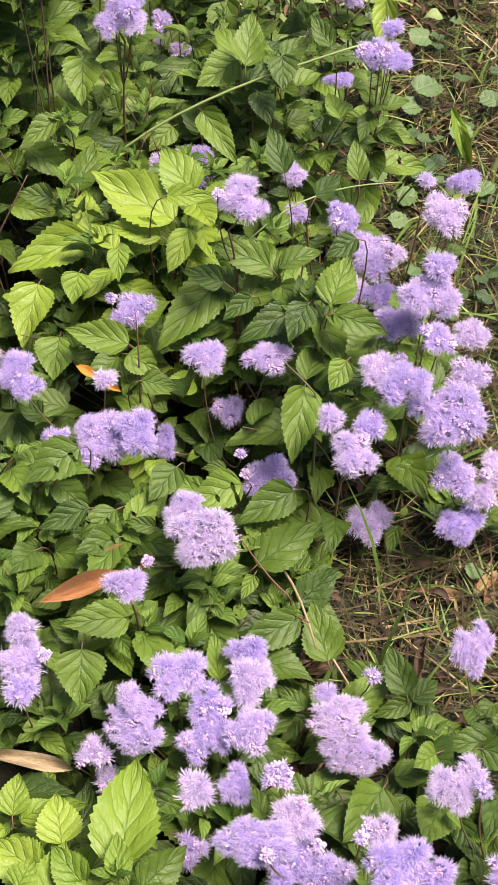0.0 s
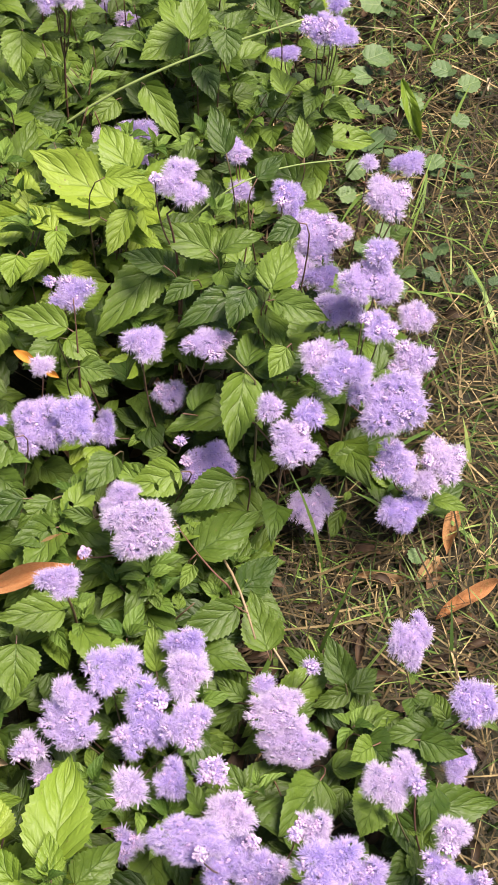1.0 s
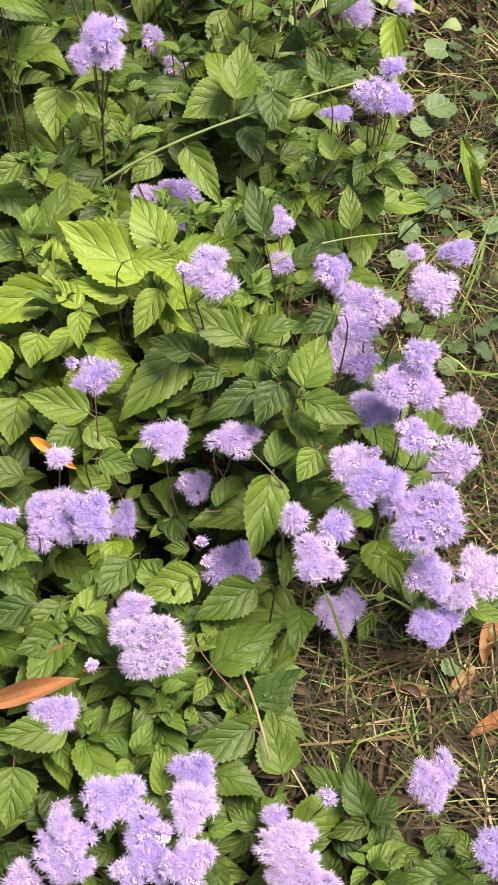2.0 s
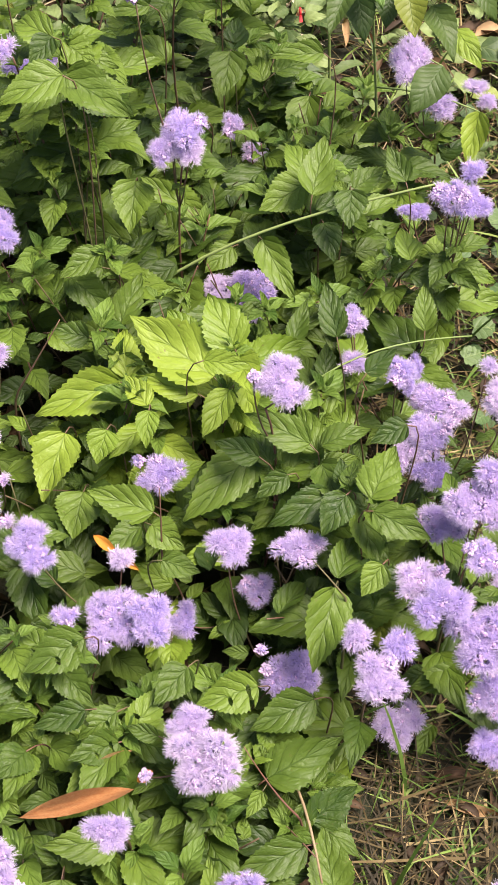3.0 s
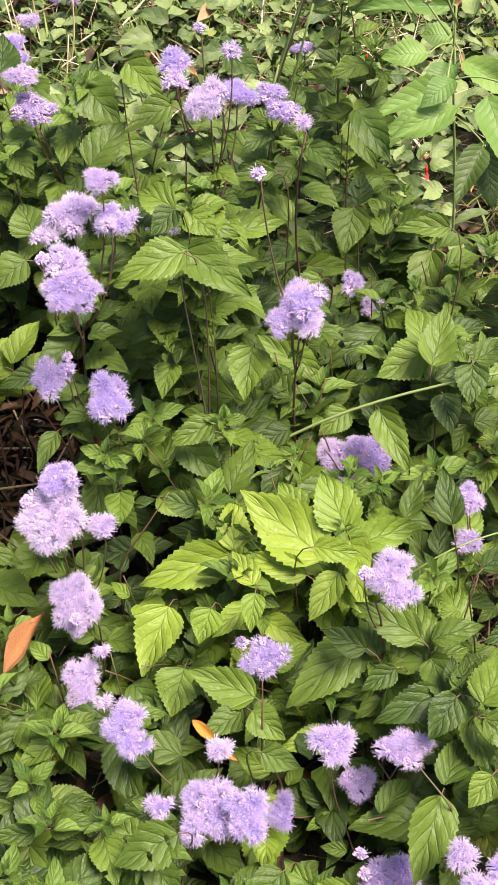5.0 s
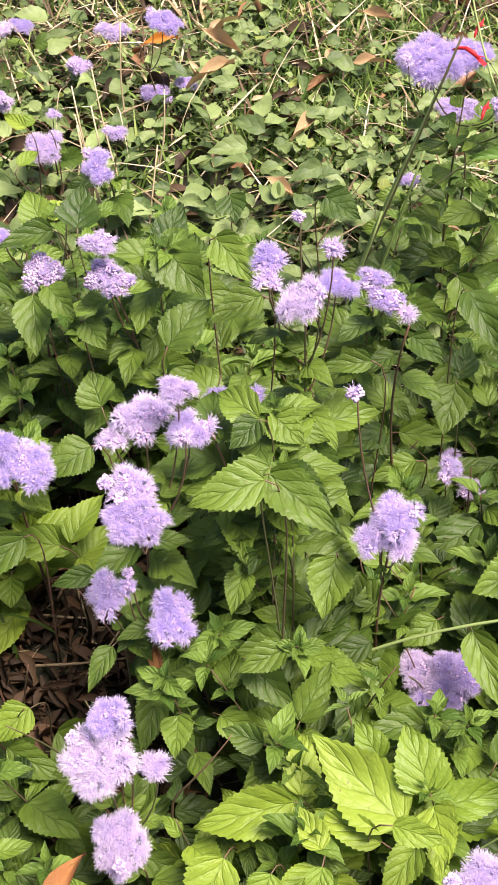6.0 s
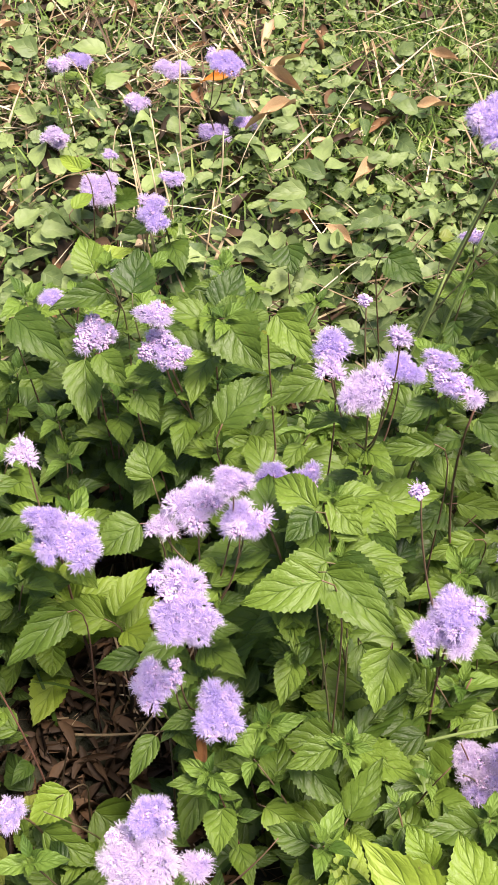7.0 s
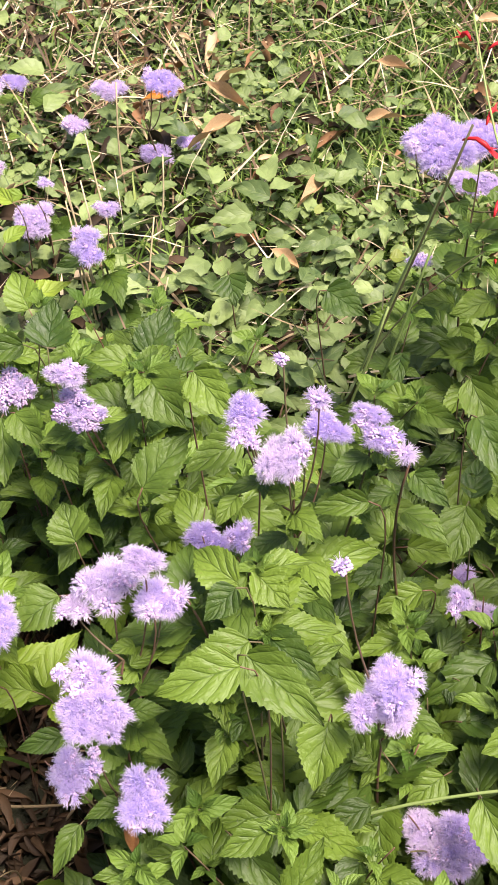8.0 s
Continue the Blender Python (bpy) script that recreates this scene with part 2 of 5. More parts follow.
# ---- leaves: unit length along +y, flat side up ----


def leaf_data(seed, rows=26, half=3, early=0.44, late=1.12, teeth=0.048, fold=0.16, droop=0.22, twist=0.2, wave=0.035, holes=0):
    r = random.Random(seed)
    peak = early / (early + late)
    top = peak ** early * (1 - peak) ** late
    verts, uvs, faces = [], [], []
    ph = r.uniform(0, 6)
    for i in range(rows + 1):
        v = i / rows
        w = 0.5 * (max(v, 0.004) ** early * max(1 - v, 0.0) ** late) / top
        tw = twist * (v - 0.4)
        for j in range(-half, half + 1):
            u = j / half
            edge = abs(u) == 1 and 0 < i < rows
            k = 1 + (teeth if i % 2 else -teeth) if edge else 1
            x = u * w * k
            y = v + (0.03 if edge and i % 2 else 0.0) * teeth * 8
            z = fold * abs(x) + droop * (v - v * v) * 1.3 + wave * math.sin(7 * v + ph + 2 * u) * abs(u)
            z += 0.012 * math.cos(v * 7 * 2 * math.pi - abs(u) * 10) * abs(u) * (1 - v)
            verts.append((x * math.cos(tw) - z * math.sin(tw) * 0.5, y, z + x * math.sin(tw)))
            uvs.append((0.5 + 0.5 * u, v))
    n = 2 * half + 1
    gone = set()
    for _ in range(holes):
        # an eaten hole: the cells round one vertex go, and the rim's corners are drawn in
        gi, gj = r.randrange(4, rows - 7), r.randrange(1, 2 * half)
        gone |= {(gi - 1, gj - 1), (gi - 1, gj), (gi, gj - 1), (gi, gj)}
        mid = Vector(verts[gi * n + gj])
        for a in (gi - 1, gi + 1):
            for b in (gj - 1, gj + 1):
                if 0 < b < n - 1:
                    verts[a * n + b] = tuple(Vector(verts[a * n + b]).lerp(mid, r.uniform(0.2, 0.6)))
        for b in (gj - 1, gj + 1):
            if 0 < b < n - 1:
                verts[gi * n + b] = tuple(Vector(verts[gi * n + b]).lerp(mid, r.uniform(0.0, 0.45)))
    for i in range(rows):
        for j in range(2 * half):
            if (i, j) not in gone:
                a = i * n + j
                faces.append((a, a + 1, a + n + 1, a + n))
    return verts, faces, uvs


def leaf_mesh(mat, seed, **kw):
    v, f, u = leaf_data(seed, **kw)
    return mesh_from("leaf", v, f, mat, u)


SHAPES = [dict(droop=0.18, fold=0.20, twist=0.1), dict(droop=0.34, fold=0.12, twist=0.5), dict(droop=0.08, fold=0.30, twist=-0.4), dict(droop=0.28, fold=0.05, wave=0.06),
          dict(droop=0.45, fold=0.18, twist=-0.7, wave=0.05), dict(droop=-0.08, fold=0.26, twist=0.3)]
GREEN = [leaf_mesh(LEAF, i, **s) for i, s in enumerate(SHAPES)]
YELLOW = [leaf_mesh(LEAF_YELLOW, 20 + i, **s) for i, s in enumerate(SHAPES)]
EATEN = [leaf_mesh(LEAF, 40 + i, holes=1 + i, **s) for i, s in enumerate(SHAPES[:4])]
DARK_SAGE = [leaf_mesh(DARK_SAGE_LEAF, 70 + i, early=0.55, late=1.05, teeth=0.025, **s) for i, s in enumerate(SHAPES[:4])]
SAGE = [leaf_mesh(SAGE_LEAF, 60 + i, early=0.55, late=1.05, teeth=0.025, **s) for i, s in enumerate(SHAPES[:4])]


def leaf_pose(base, tip, width, normal):
    base, tip = Vector(base), Vector(tip)
    y = tip - base
    length = y.length
    y.normalize()
    z = (normal - y * normal.dot(y)).normalized()
    x = y.cross(z)
    m = Matrix((x, y, z)).transposed().to_4x4()
    return Matrix.Translation(base) @ m @ Matrix.Diagonal((width, length, length, 1))


def tip_mesh(seed):
    """The young end of a shoot: two or three crossed pairs of small leaves round the growing point."""
    g = random.Random(seed)
    v, f, u = [], [], []
    for k in range(g.choice((2, 3))):
        for side in (0, math.pi):
            a = k * 1.57 + side + g.uniform(-0.25, 0.25)
            d = Vector((math.cos(a), math.sin(a), 0.15 + 0.45 * k + g.uniform(-0.15, 0.15)))
            L = (0.030, 0.019, 0.010)[k] * g.uniform(0.75, 1.2)
            lv, lf, lu = leaf_data(seed * 9 + k, rows=8, half=2, droop=0.25, fold=0.3)
            m = leaf_pose(d * 0.003 + UP * 0.004 * k, d * (0.003 + L) + UP * 0.004 * k, L * 0.55, UP + Vector((0, -0.2, 0)) - d * 0.3)
            o = len(v)
            v += [m @ Vector(q) for q in lv]
            f += [tuple(q + o for q in face) for face in lf]
            u += lu
    return mesh_from("shoot_tip", v, f, LEAF_TIP, u)


TIPS = [tip_mesh(500 + i) for i in range(6)]


def shoot_tip(parent, at, size=1.0):
    put("shoot_tip", rng.choice(TIPS), parent, Matrix.Translation(at) @ Matrix.Rotation(rng.uniform(0, 6.28), 4, "Z") @ Matrix.Rotation(rng.uniform(-0.4, 0.4), 4, "X") @ Matrix.Scale(size * rng.uniform(0.75, 1.25), 4))


# ---- flower heads: a dome of many small florets, each a tuft of threads ----


def head_data(seed, r, bud_share):
    g = random.Random(seed)
    tv, tf, bv, bf, cv, cf = [], [], [], [], [], []
    ico = bmesh.new()
    bmesh.ops.create_icosphere(ico, subdivisions=1, radius=1)
    iv = [v.co.copy() for v in ico.verts]
    ifc = [[v.index for v in f.verts] for f in ico.faces]
    ico.free()
    # a head is one to four smaller domes grown together
    subs = [(Vector((0, 0, 0)), r)]
    if r > 0.012:
        n = g.choice((3, 3, 4, 5)) if r < 0.024 else g.choice((4, 5, 6))
        a0 = g.uniform(0, 6.28)
        subs = []
        for i in range(n):
            a = a0 + 6.2832 * i / n + g.uniform(-0.5, 0.5)
            k = g.uniform(0.52, 0.70) if n < 4 else g.uniform(0.42, 0.60)
            subs.append((Vector((math.cos(a), math.sin(a), g.uniform(-0.25, 0.25))) * r * (1 - k) * g.uniform(1.0, 1.3), r * k))
        subs.append((Vector((g.uniform(-0.15, 0.15) * r, g.uniform(-0.15, 0.15) * r, 0.03 * r)), r * 0.58))
    for at, sr in subs:
        count = max(6, int(2 * math.pi * sr * sr * 0.95 / 0.0068 ** 2))
        rr = max(sr - 0.0048, 0.0025)
        for i in range(count):
            h = 1 - 1.15 * (i + 0.5) / count
            a = i * 2.39996 + g.uniform(-0.4, 0.4)
            s = math.sqrt(max(0, 1 - h * h))
            d = Vector((s * math.cos(a), s * math.sin(a), h))
            k = 1 + g.uniform(-0.24, 0.14)
            p = at + Vector((d.x * k, d.y * k, d.z * k * 0.72)) * rr
            if any(o is not at and Vector((p.x - o.x, p.y - o.y, (p.z - o.z) / 0.72)).length < max(q - 0.0048, 0.0025) * 0.82 for o, q in subs):
                continue
            nrm = (d + Vector((g.uniform(-0.25, 0.25), g.uniform(-0.25, 0.25), 0.25))).normalized()
            root_at = Vector((p.x * 0.25, p.y * 0.25, -0.006 - 0.3 * r))
            v, f = tube_data([root_at, p * 0.6 + root_at * 0.4, p - nrm * 0.003, p - nrm * 0.0002], [0.0004, 0.0005, 0.0014, 0.0022], 4)
            o = len(cv)
            cv += v
            cf += [tuple(q + o for q in face) for face in f]
            t1 = nrm.orthogonal().normalized()
            t2 = nrm.cross(t1)
            if g.random() < bud_share:
                for b in range(g.randint(4, 6)):
                    q = p + t1 * g.uniform(-0.0028, 0.0028) + t2 * g.uniform(-0.0028, 0.0028) + nrm * g.uniform(0, 0.0016)
                    size = g.uniform(0.0010, 0.0018)
                    o = len(bv)
                    bv += [q + c * size for c in iv]
                    bf += [tuple(x + o for x in face) for face in ifc]
                continue
            for j in range(92):
                ang, sp = g.uniform(0, 6.2832), g.uniform(0.02, 1.25) ** 0.8
                out = t1 * math.cos(ang) + t2 * math.sin(ang)
                dr = (nrm + out * sp).normalized()
                st = p + out * g.uniform(0.0006, 0.0022)
                o = len(tv)
                w = dr.cross(Vector((g.uniform(-1, 1), g.uniform(-1, 1), g.uniform(-1, 1)))).normalized()
                if j < 44:
                    w *= g.uniform(0.00024, 0.00042)
                    end = st + dr * g.uniform(0.0022, 0.0048)
                    tv += [st - w, st + w, end + w * 0.7, end - w * 0.7]
                    tf.append((o, o + 1, o + 2, o + 3))
                    continue
                w *= g.uniform(0.00013, 0.00022)
                L = g.uniform(0.0038, 0.0078)
                mid_ = st + dr * L * 0.55
                end = st + dr * L + (out * 0.35 - UP * 0.12) * L * g.uniform(0, 0.8)
                tv += [st - w * 0.7, st + w * 0.7, mid_ + w, mid_ - w, end + w * 0.8, end - w * 0.8]
                tf += [(o, o + 1, o + 2, o + 3), (o + 3, o + 2, o + 4, o + 5)]
    return tv, tf, bv, bf, cv, cf


HEADS = {}
for size in (0.010, 0.015, 0.020, 0.025, 0.031):
    for buds in (0, 1):
        for k in range(3 if buds == 0 else 2):
            tv, tf, bv, bf, cv, cf = head_data(int(size * 1e4) * 7 + buds * 31 + k, size, 0.72 if buds else 0.1 + 0.08 * k)
            HEADS.setdefault((size, buds), []).append((mesh_from("flower_head", tv, tf, THREADS), mesh_from("unopened_floret", bv, bf, BUDS) if bv else None, mesh_from("bract_cup", cv, cf, BRACTS)))
SIZES = (0.010, 0.015, 0.020, 0.025, 0.031)
CANOPY, CROWNS = [], []


def flower_head(parent, x, y, z, rx, ry, bud):
    rx, ry = rx * 1.05, ry * 1.05
    big = max(rx, ry, 0.008)
    size = min(SIZES, key=lambda s: abs(s - big))
    me, buds, bracts = rng.choice(HEADS[(size, 1 if bud else 0)])
    axis = Vector((rng.uniform(-0.25, 0.25), -0.42 + rng.uniform(-0.2, 0.2), 1)).normalized()
    xa = Vector((1, 0.05, 0))
    xa = (xa - axis * xa.dot(axis)).normalized()
    m = Matrix((xa, axis.cross(xa), axis)).transposed().to_4x4()
    sx, sy = (big / size) * min(1, rx / big * 1.0), (big / size) * min(1.0, ry / big * 1.15)
    low = rng.randint(0, 3) * math.pi / 2
    place = Vector((x, y, z)) - axis * big * 0.30
    ob = put("flower_head", me, parent, Matrix.Translation(place) @ m @ Matrix.Diagonal((max(sx, 0.5), max(sy, 0.55), min(max(sx, sy) * 0.95, 1.25 * max(sy, 0.5)), 1)) @ Matrix.Rotation(low, 4, "Z"))
    if buds:
        under("unopened_floret", buds, ob)
    under("bract_cup", bracts, ob)
    CROWNS.append((x, y, z, big))
    return place - axis * (0.006 + 0.3 * big) * 0.9


def add_leaf(parent, base, tip, width, normal, kind, flat=False):
    pool = YELLOW if kind == "y" else EATEN if kind == "h" else SAGE if kind == "s" else DARK_SAGE if kind == "d" else GREEN
    if flat and len(pool) > 5:
        pool = (pool[0], pool[2], pool[5])
    return put("leaf", rng.choice(pool), parent, leaf_pose(base, tip, width, normal))


def shades(p):
    """Whether a leaf here would press against a flower head or overhang it: heads stand open to the sky."""
    for x, y, z, rad in CROWNS:
        dz = p.z - z
        if -rad - 0.01 < dz < 0.13:
            reach = rad + 0.012 + 0.45 * max(dz, 0)
            if (p.x - x) ** 2 + (p.y - y) ** 2 < reach * reach:
                return True
    return False


TOP_LEAVES = []
FRONT = Vector((0.08, -0.64, 0.76)).normalized()


def covers(p):
    """Whether a small leaf here would lie over a large top leaf or the bare hollow, which open to the light in front of the bed."""
    foot = p - FRONT * (p.z / FRONT.z)
    if ((foot.x + 0.485) / 0.085) ** 2 + ((foot.y - 1.43) / 0.12) ** 2 < 1:
        return True  # the bare hollow stays open
    for c, rad in TOP_LEAVES:
        d = p - c
        rise = d.dot(FRONT)
        if -0.004 < rise < 0.16 and (d - FRONT * rise).length < rad:
            return True
    return False


def pairs(parent, pts, kind, first=0.25, last=0.86, step=0.045, size=0.06, low_cut=0.03):
    """Opposite leaf pairs along a stem, each pair turned a quarter from the last."""
    total = sum((b - a).length for a, b in zip(pts, pts[1:]))
    n = max(1, int(total * (last - first) / step))
    turn = rng.uniform(0, 3.14)
    for i in range(n):
        f = first + (last - first) * (i + 0.5) / n
        q = f * (len(pts) - 1)
        k = min(int(q), len(pts) - 2)
        at = pts[k].lerp(pts[k + 1], q - k)
        if at.z < low_cut:
            continue
        turn += 1.57 + rng.uniform(-0.3, 0.3)
        if size > 0.05 and f > 0.45 and rng.random() < 0.3 and not shades(at + UP * 0.01) and not covers(at + UP * 0.006):
            shoot_tip(parent, at + Vector((math.cos(turn + 0.8), math.sin(turn + 0.8), 0.3)) * 0.006, 0.75)
        for s in (0, math.pi):
            if rng.random() < 0.12:
                continue
            a = turn + s
            d = Vector((math.cos(a), math.sin(a), rng.uniform(-0.25, 0.25)))
            L = size * (1.15 - 0.5 * f) * rng.choice((0.45, 0.7, 0.9, 1.0, 1.15)) * rng.uniform(0.85, 1.15)
            b = at + d * 0.007
            if any(shades(b + d * L * q) or covers(b + d * L * q) for q in (0.25, 0.6, 0.95)):
                continue
            normal = (UP + Vector((rng.uniform(-0.35, 0.35), rng.uniform(-0.6, 0.1), 0))).normalized()
            add_leaf(parent, b, b + d * L, L * rng.uniform(0.50, 0.68), normal, "h" if kind == "g" and rng.random() < 0.16 else kind)


rim = random.Random(23)


def mistflower(base, heads, leaves):
    bx, by = base
    yellow = sum(1 for l in leaves if l[7] == "y") > 1
    if not heads:
        label = "leafy mistflower shoots with serrated green leaves"
    elif all(h[5] for h in heads):
        label = "mistflower with unopened pink-lilac bud clusters above green leaves"
    elif yellow:
        label = "mistflower with lavender tufts and large yellow-green leaves"
    elif len(heads) > 5:
        label = "dense mistflower clump with many fluffy lavender flower heads"
    else:
        label = "mistflower with fluffy lavender flower heads on thin brownish stems"
    plant = root("mistflower", bx, by, 0, label, "flowering plant", "mistflowers in the bed")
    kind = "y" if yellow else "g"
    stalks = []
    if heads:
        # small late buds stand at the rim of some of the larger heads
        late = []
        for hx, hy, hz, rx, ry, bud in heads:
            if not bud and rx > 0.016 and rim.random() < 0.4:
                a = rim.uniform(0, 6.28)
                late.append((hx + 0.95 * rx * math.cos(a), hy + 0.8 * ry * math.sin(a), hz + 0.006, 0.0085, 0.0075, 1))
        feet = [flower_head(plant, *h) for h in list(heads) + late]
        clusters = []
        for f in sorted(feet, key=lambda q: -q.z):
            for c in clusters:
                if (sum(c, Vector()) / len(c) - f).length < 0.125:
                    c.append(f)
                    break
            else:
                clusters.append([f])
        clusters.sort(key=lambda c: -len(c))
        trunks = []
        for c in clusters:
            if len(c) == 1 and trunks:
                f = c[0]
                spots = [q for tr in trunks for q in tr[3:] if q.z < f.z - 0.025]
                near = min(spots, key=lambda q: (q - f).length) if spots else None
                if near is not None and (near - f).length < 0.22:
                    side = Vector((f.x - near.x, f.y - near.y, 0))
                    pts = bezier(near, near + side * 0.4 + UP * 0.15 * (f.z - near.z), f - UP * 0.4 * (f.z - near.z) - side * 0.1, f, 9)
                    put("flower_stalk", stem_mesh(pts, 0.0012, 0.0008), plant)
                    stalks.append((pts, False))
                    continue
            mean = sum(c, Vector()) / len(c)
            lowest = min(f.z for f in c)
            foot0 = Vector((bx, by, 0)).lerp(Vector((mean.x, mean.y, 0)), 0.45) + Vector((rng.uniform(-0.01, 0.01), rng.uniform(-0.01, 0.02), -0.01))
            fork = Vector((bx, by, 0)).lerp(Vector((mean.x, mean.y + 0.006, 0)), 0.92) + UP * max(lowest - (0.030 if len(c) > 1 else 0.018), 0.6 * lowest, 0.02)
            bow = Vector((rng.uniform(-0.03, 0.03), rng.uniform(-0.01, 0.03), 0))
            trunk = bezier(foot0, foot0 + UP * 0.35 * fork.z + bow, fork - UP * 0.3 * fork.z + bow, fork, 11)
            put("stem", stem_mesh(trunk, 0.0019, 0.0011), plant)
            stalks.append((trunk, True))
            trunks.append(trunk)
            for f in c:
                at = trunk[10] if len(c) == 1 else trunk[rng.choice((8, 9, 10))]
                out = Vector((f.x - at.x, f.y - at.y, 0)) * 0.6
                pts = bezier(at, at + out + UP * max(0.2 * (f.z - at.z), 0.003), f - UP * max(0.35 * (f.z - at.z), 0.006), f, 7)
                put("flower_stalk", stem_mesh(pts, 0.0010, 0.0007), plant)
                if len(c) > 1:
                    stalks.append((pts, False))
    for l in leaves:
        b, t = Vector(l[:3]), Vector(l[3:6])
        normal = (UP * 0.9 + Vector((rng.uniform(-0.15, 0.15), -0.55, 0))).normalized()
        add_leaf(plant, b, t, l[6] * 1.05, normal, l[7], True)
        CANOPY.append((*((b + t) / 2), 1.0))
        TOP_LEAVES.append(((b + t) / 2, 0.36 * (t - b).length))
        # the leaf stalk, with the shoot that carries it
        foot = Vector((b.x + 0.15 * (bx - b.x) + rng.uniform(-0.015, 0.015), max(b.y, t.y) + rng.uniform(0.015, 0.045), -0.01))
        pts = bezier(foot, foot + UP * 0.6 * b.z, b - (t - b).normalized() * 0.035 - UP * 0.012, b, 9)
        put("stem", stem_mesh(pts, 0.0012, 0.0006), plant)
        if rng.random() < 0.4:
            stalks.append((pts, True))
    for h in heads:
        CANOPY.append((h[0], h[1], max(h[2] - 0.05, 0.03), 0.7))
    return plant, stalks, kind


STANDS = []


def stand(base, heads, leaves):
    STANDS.append(mistflower(base, heads, leaves))


# ---- the mistflowers of the bed ----
stand((-0.056, 0.641),
    [(-0.056, 0.654, 0.175, 0.024, 0.023, 0),
     (0.008, 0.658, 0.156, 0.021, 0.021, 0),
     (-0.027, 0.64, 0.145, 0.021, 0.021, 0),
     (-0.029, 0.618, 0.132, 0.023, 0.021, 0),
     (0.007, 0.613, 0.148, 0.022, 0.02, 0),
     (-0.091, 0.612, 0.156, 0.027, 0.019, 0),
     (-0.101, 0.654, 0.134, 0.01, 0.013, 0),
     (-0.036, 0.54, 0.181, 0.016, 0.016, 0),
     (-0.002, 0.578, 0.12, 0.015, 0.018, 0),
     (0.033, 0.567, 0.157, 0.015, 0.012, 1),
     (-0.042, 0.535, 0.08, 0.015, 0.013, 0),
     (-0.097, 0.631, 0.172, 0.01, 0.013, 0)],
    [(-0.021, 0.689, 0.108, -0.029, 0.73, 0.132, 0.02, 'g')])
stand((0.172, 1),
    [(0.18, 1.023, 0.327, 0.015, 0.013, 0),
     (0.172, 1.003, 0.306, 0.027, 0.02, 0),
     (0.146, 1.022, 0.252, 0.025, 0.018, 0),
     (0.181, 0.956, 0.294, 0.018, 0.017, 0),
     (0.129, 0.953, 0.253, 0.02, 0.02, 0),
     (0.148, 0.92, 0.273, 0.025, 0.018, 0),
     (0.191, 0.913, 0.236, 0.037, 0.028, 0),
     (0.204, 0.9, 0.162, 0.023, 0.02, 0),
     (0.237, 0.895, 0.132, 0.015, 0.013, 0),
     (0.13, 0.91, 0.068, 0.024, 0.021, 0)],
    [(0.078, 1.024, 0.269, 0.095, 1.068, 0.295, 0.039, 'g'),
     (0.081, 1.01, 0.27, 0.135, 0.993, 0.26, 0.03, 'g'),
     (0.104, 1.093, 0.295, 0.072, 1.076, 0.285, 0.024, 'g'),
     (0.183, 0.956, 0.095, 0.135, 0.94, 0.085, 0.029, 'g')])
stand((-0.287, 1.614),
    [(-0.285, 1.454, 0.593, 0.015, 0.012, 0),
     (-0.279, 1.439, 0.585, 0.013, 0.012, 1),
     (-0.256, 1.445, 0.56, 0.018, 0.024, 0),
     (-0.237, 1.48, 0.592, 0.011, 0.008, 1),
     (-0.239, 1.517, 0.522, 0.019, 0.012, 0),
     (-0.218, 1.564, 0.492, 0.018, 0.01, 0),
     (-0.202, 1.554, 0.48, 0.019, 0.012, 1),
     (-0.275, 1.512, 0.593, 0.008, 0.006, 1),
     (-0.324, 1.531, 0.336, 0.015, 0.015, 0),
     (-0.353, 1.521, 0.336, 0.021, 0.013, 0)],
    [(-0.209, 1.541, 0.411, -0.259, 1.523, 0.4, 0.022, 'g')])
stand((-0.37, 1.393),
    [(-0.333, 1.345, 0.532, 0.018, 0.01, 0),
     (-0.369, 1.349, 0.485, 0.024, 0.023, 0),
     (-0.391, 1.333, 0.467, 0.014, 0.012, 0),
     (-0.325, 1.346, 0.484, 0.017, 0.018, 0),
     (-0.344, 1.259, 0.503, 0.02, 0.017, 0),
     (-0.334, 1.237, 0.492, 0.027, 0.017, 0),
     (-0.374, 1.253, 0.356, 0.02, 0.022, 0),
     (-0.319, 1.259, 0.332, 0.024, 0.024, 0),
     (-0.361, 1.271, 0.368, 0.007, 0.006, 1)],
    [(-0.447, 1.406, 0.362, -0.478, 1.372, 0.343, 0.04, 'g'),
     (-0.418, 1.319, 0.286, -0.455, 1.3, 0.275, 0.021, 'g')])
stand((0.095, 1.306),
    [(0.043, 1.289, 0.219, 0.013, 0.01, 0),
     (0.098, 1.246, 0.199, 0.018, 0.015, 0),
     (0.044, 1.307, 0.206, 0.014, 0.017, 0),
     (0.108, 1.29, 0.149, 0.015, 0.023, 0),
     (0.047, 1.272, 0.178, 0.015, 0.011, 0),
     (0.137, 1.269, 0.132, 0.026, 0.018, 0),
     (0.163, 1.262, 0.125, 0.018, 0.014, 0),
     (0.12, 1.226, 0.099, 0.018, 0.025, 0)],
    [(0.03, 1.196, 0.294, 0.013, 1.243, 0.321, 0.027, 'g'),
     (0.12, 1.31, 0.196, 0.114, 1.355, 0.222, 0.025, 'g')])
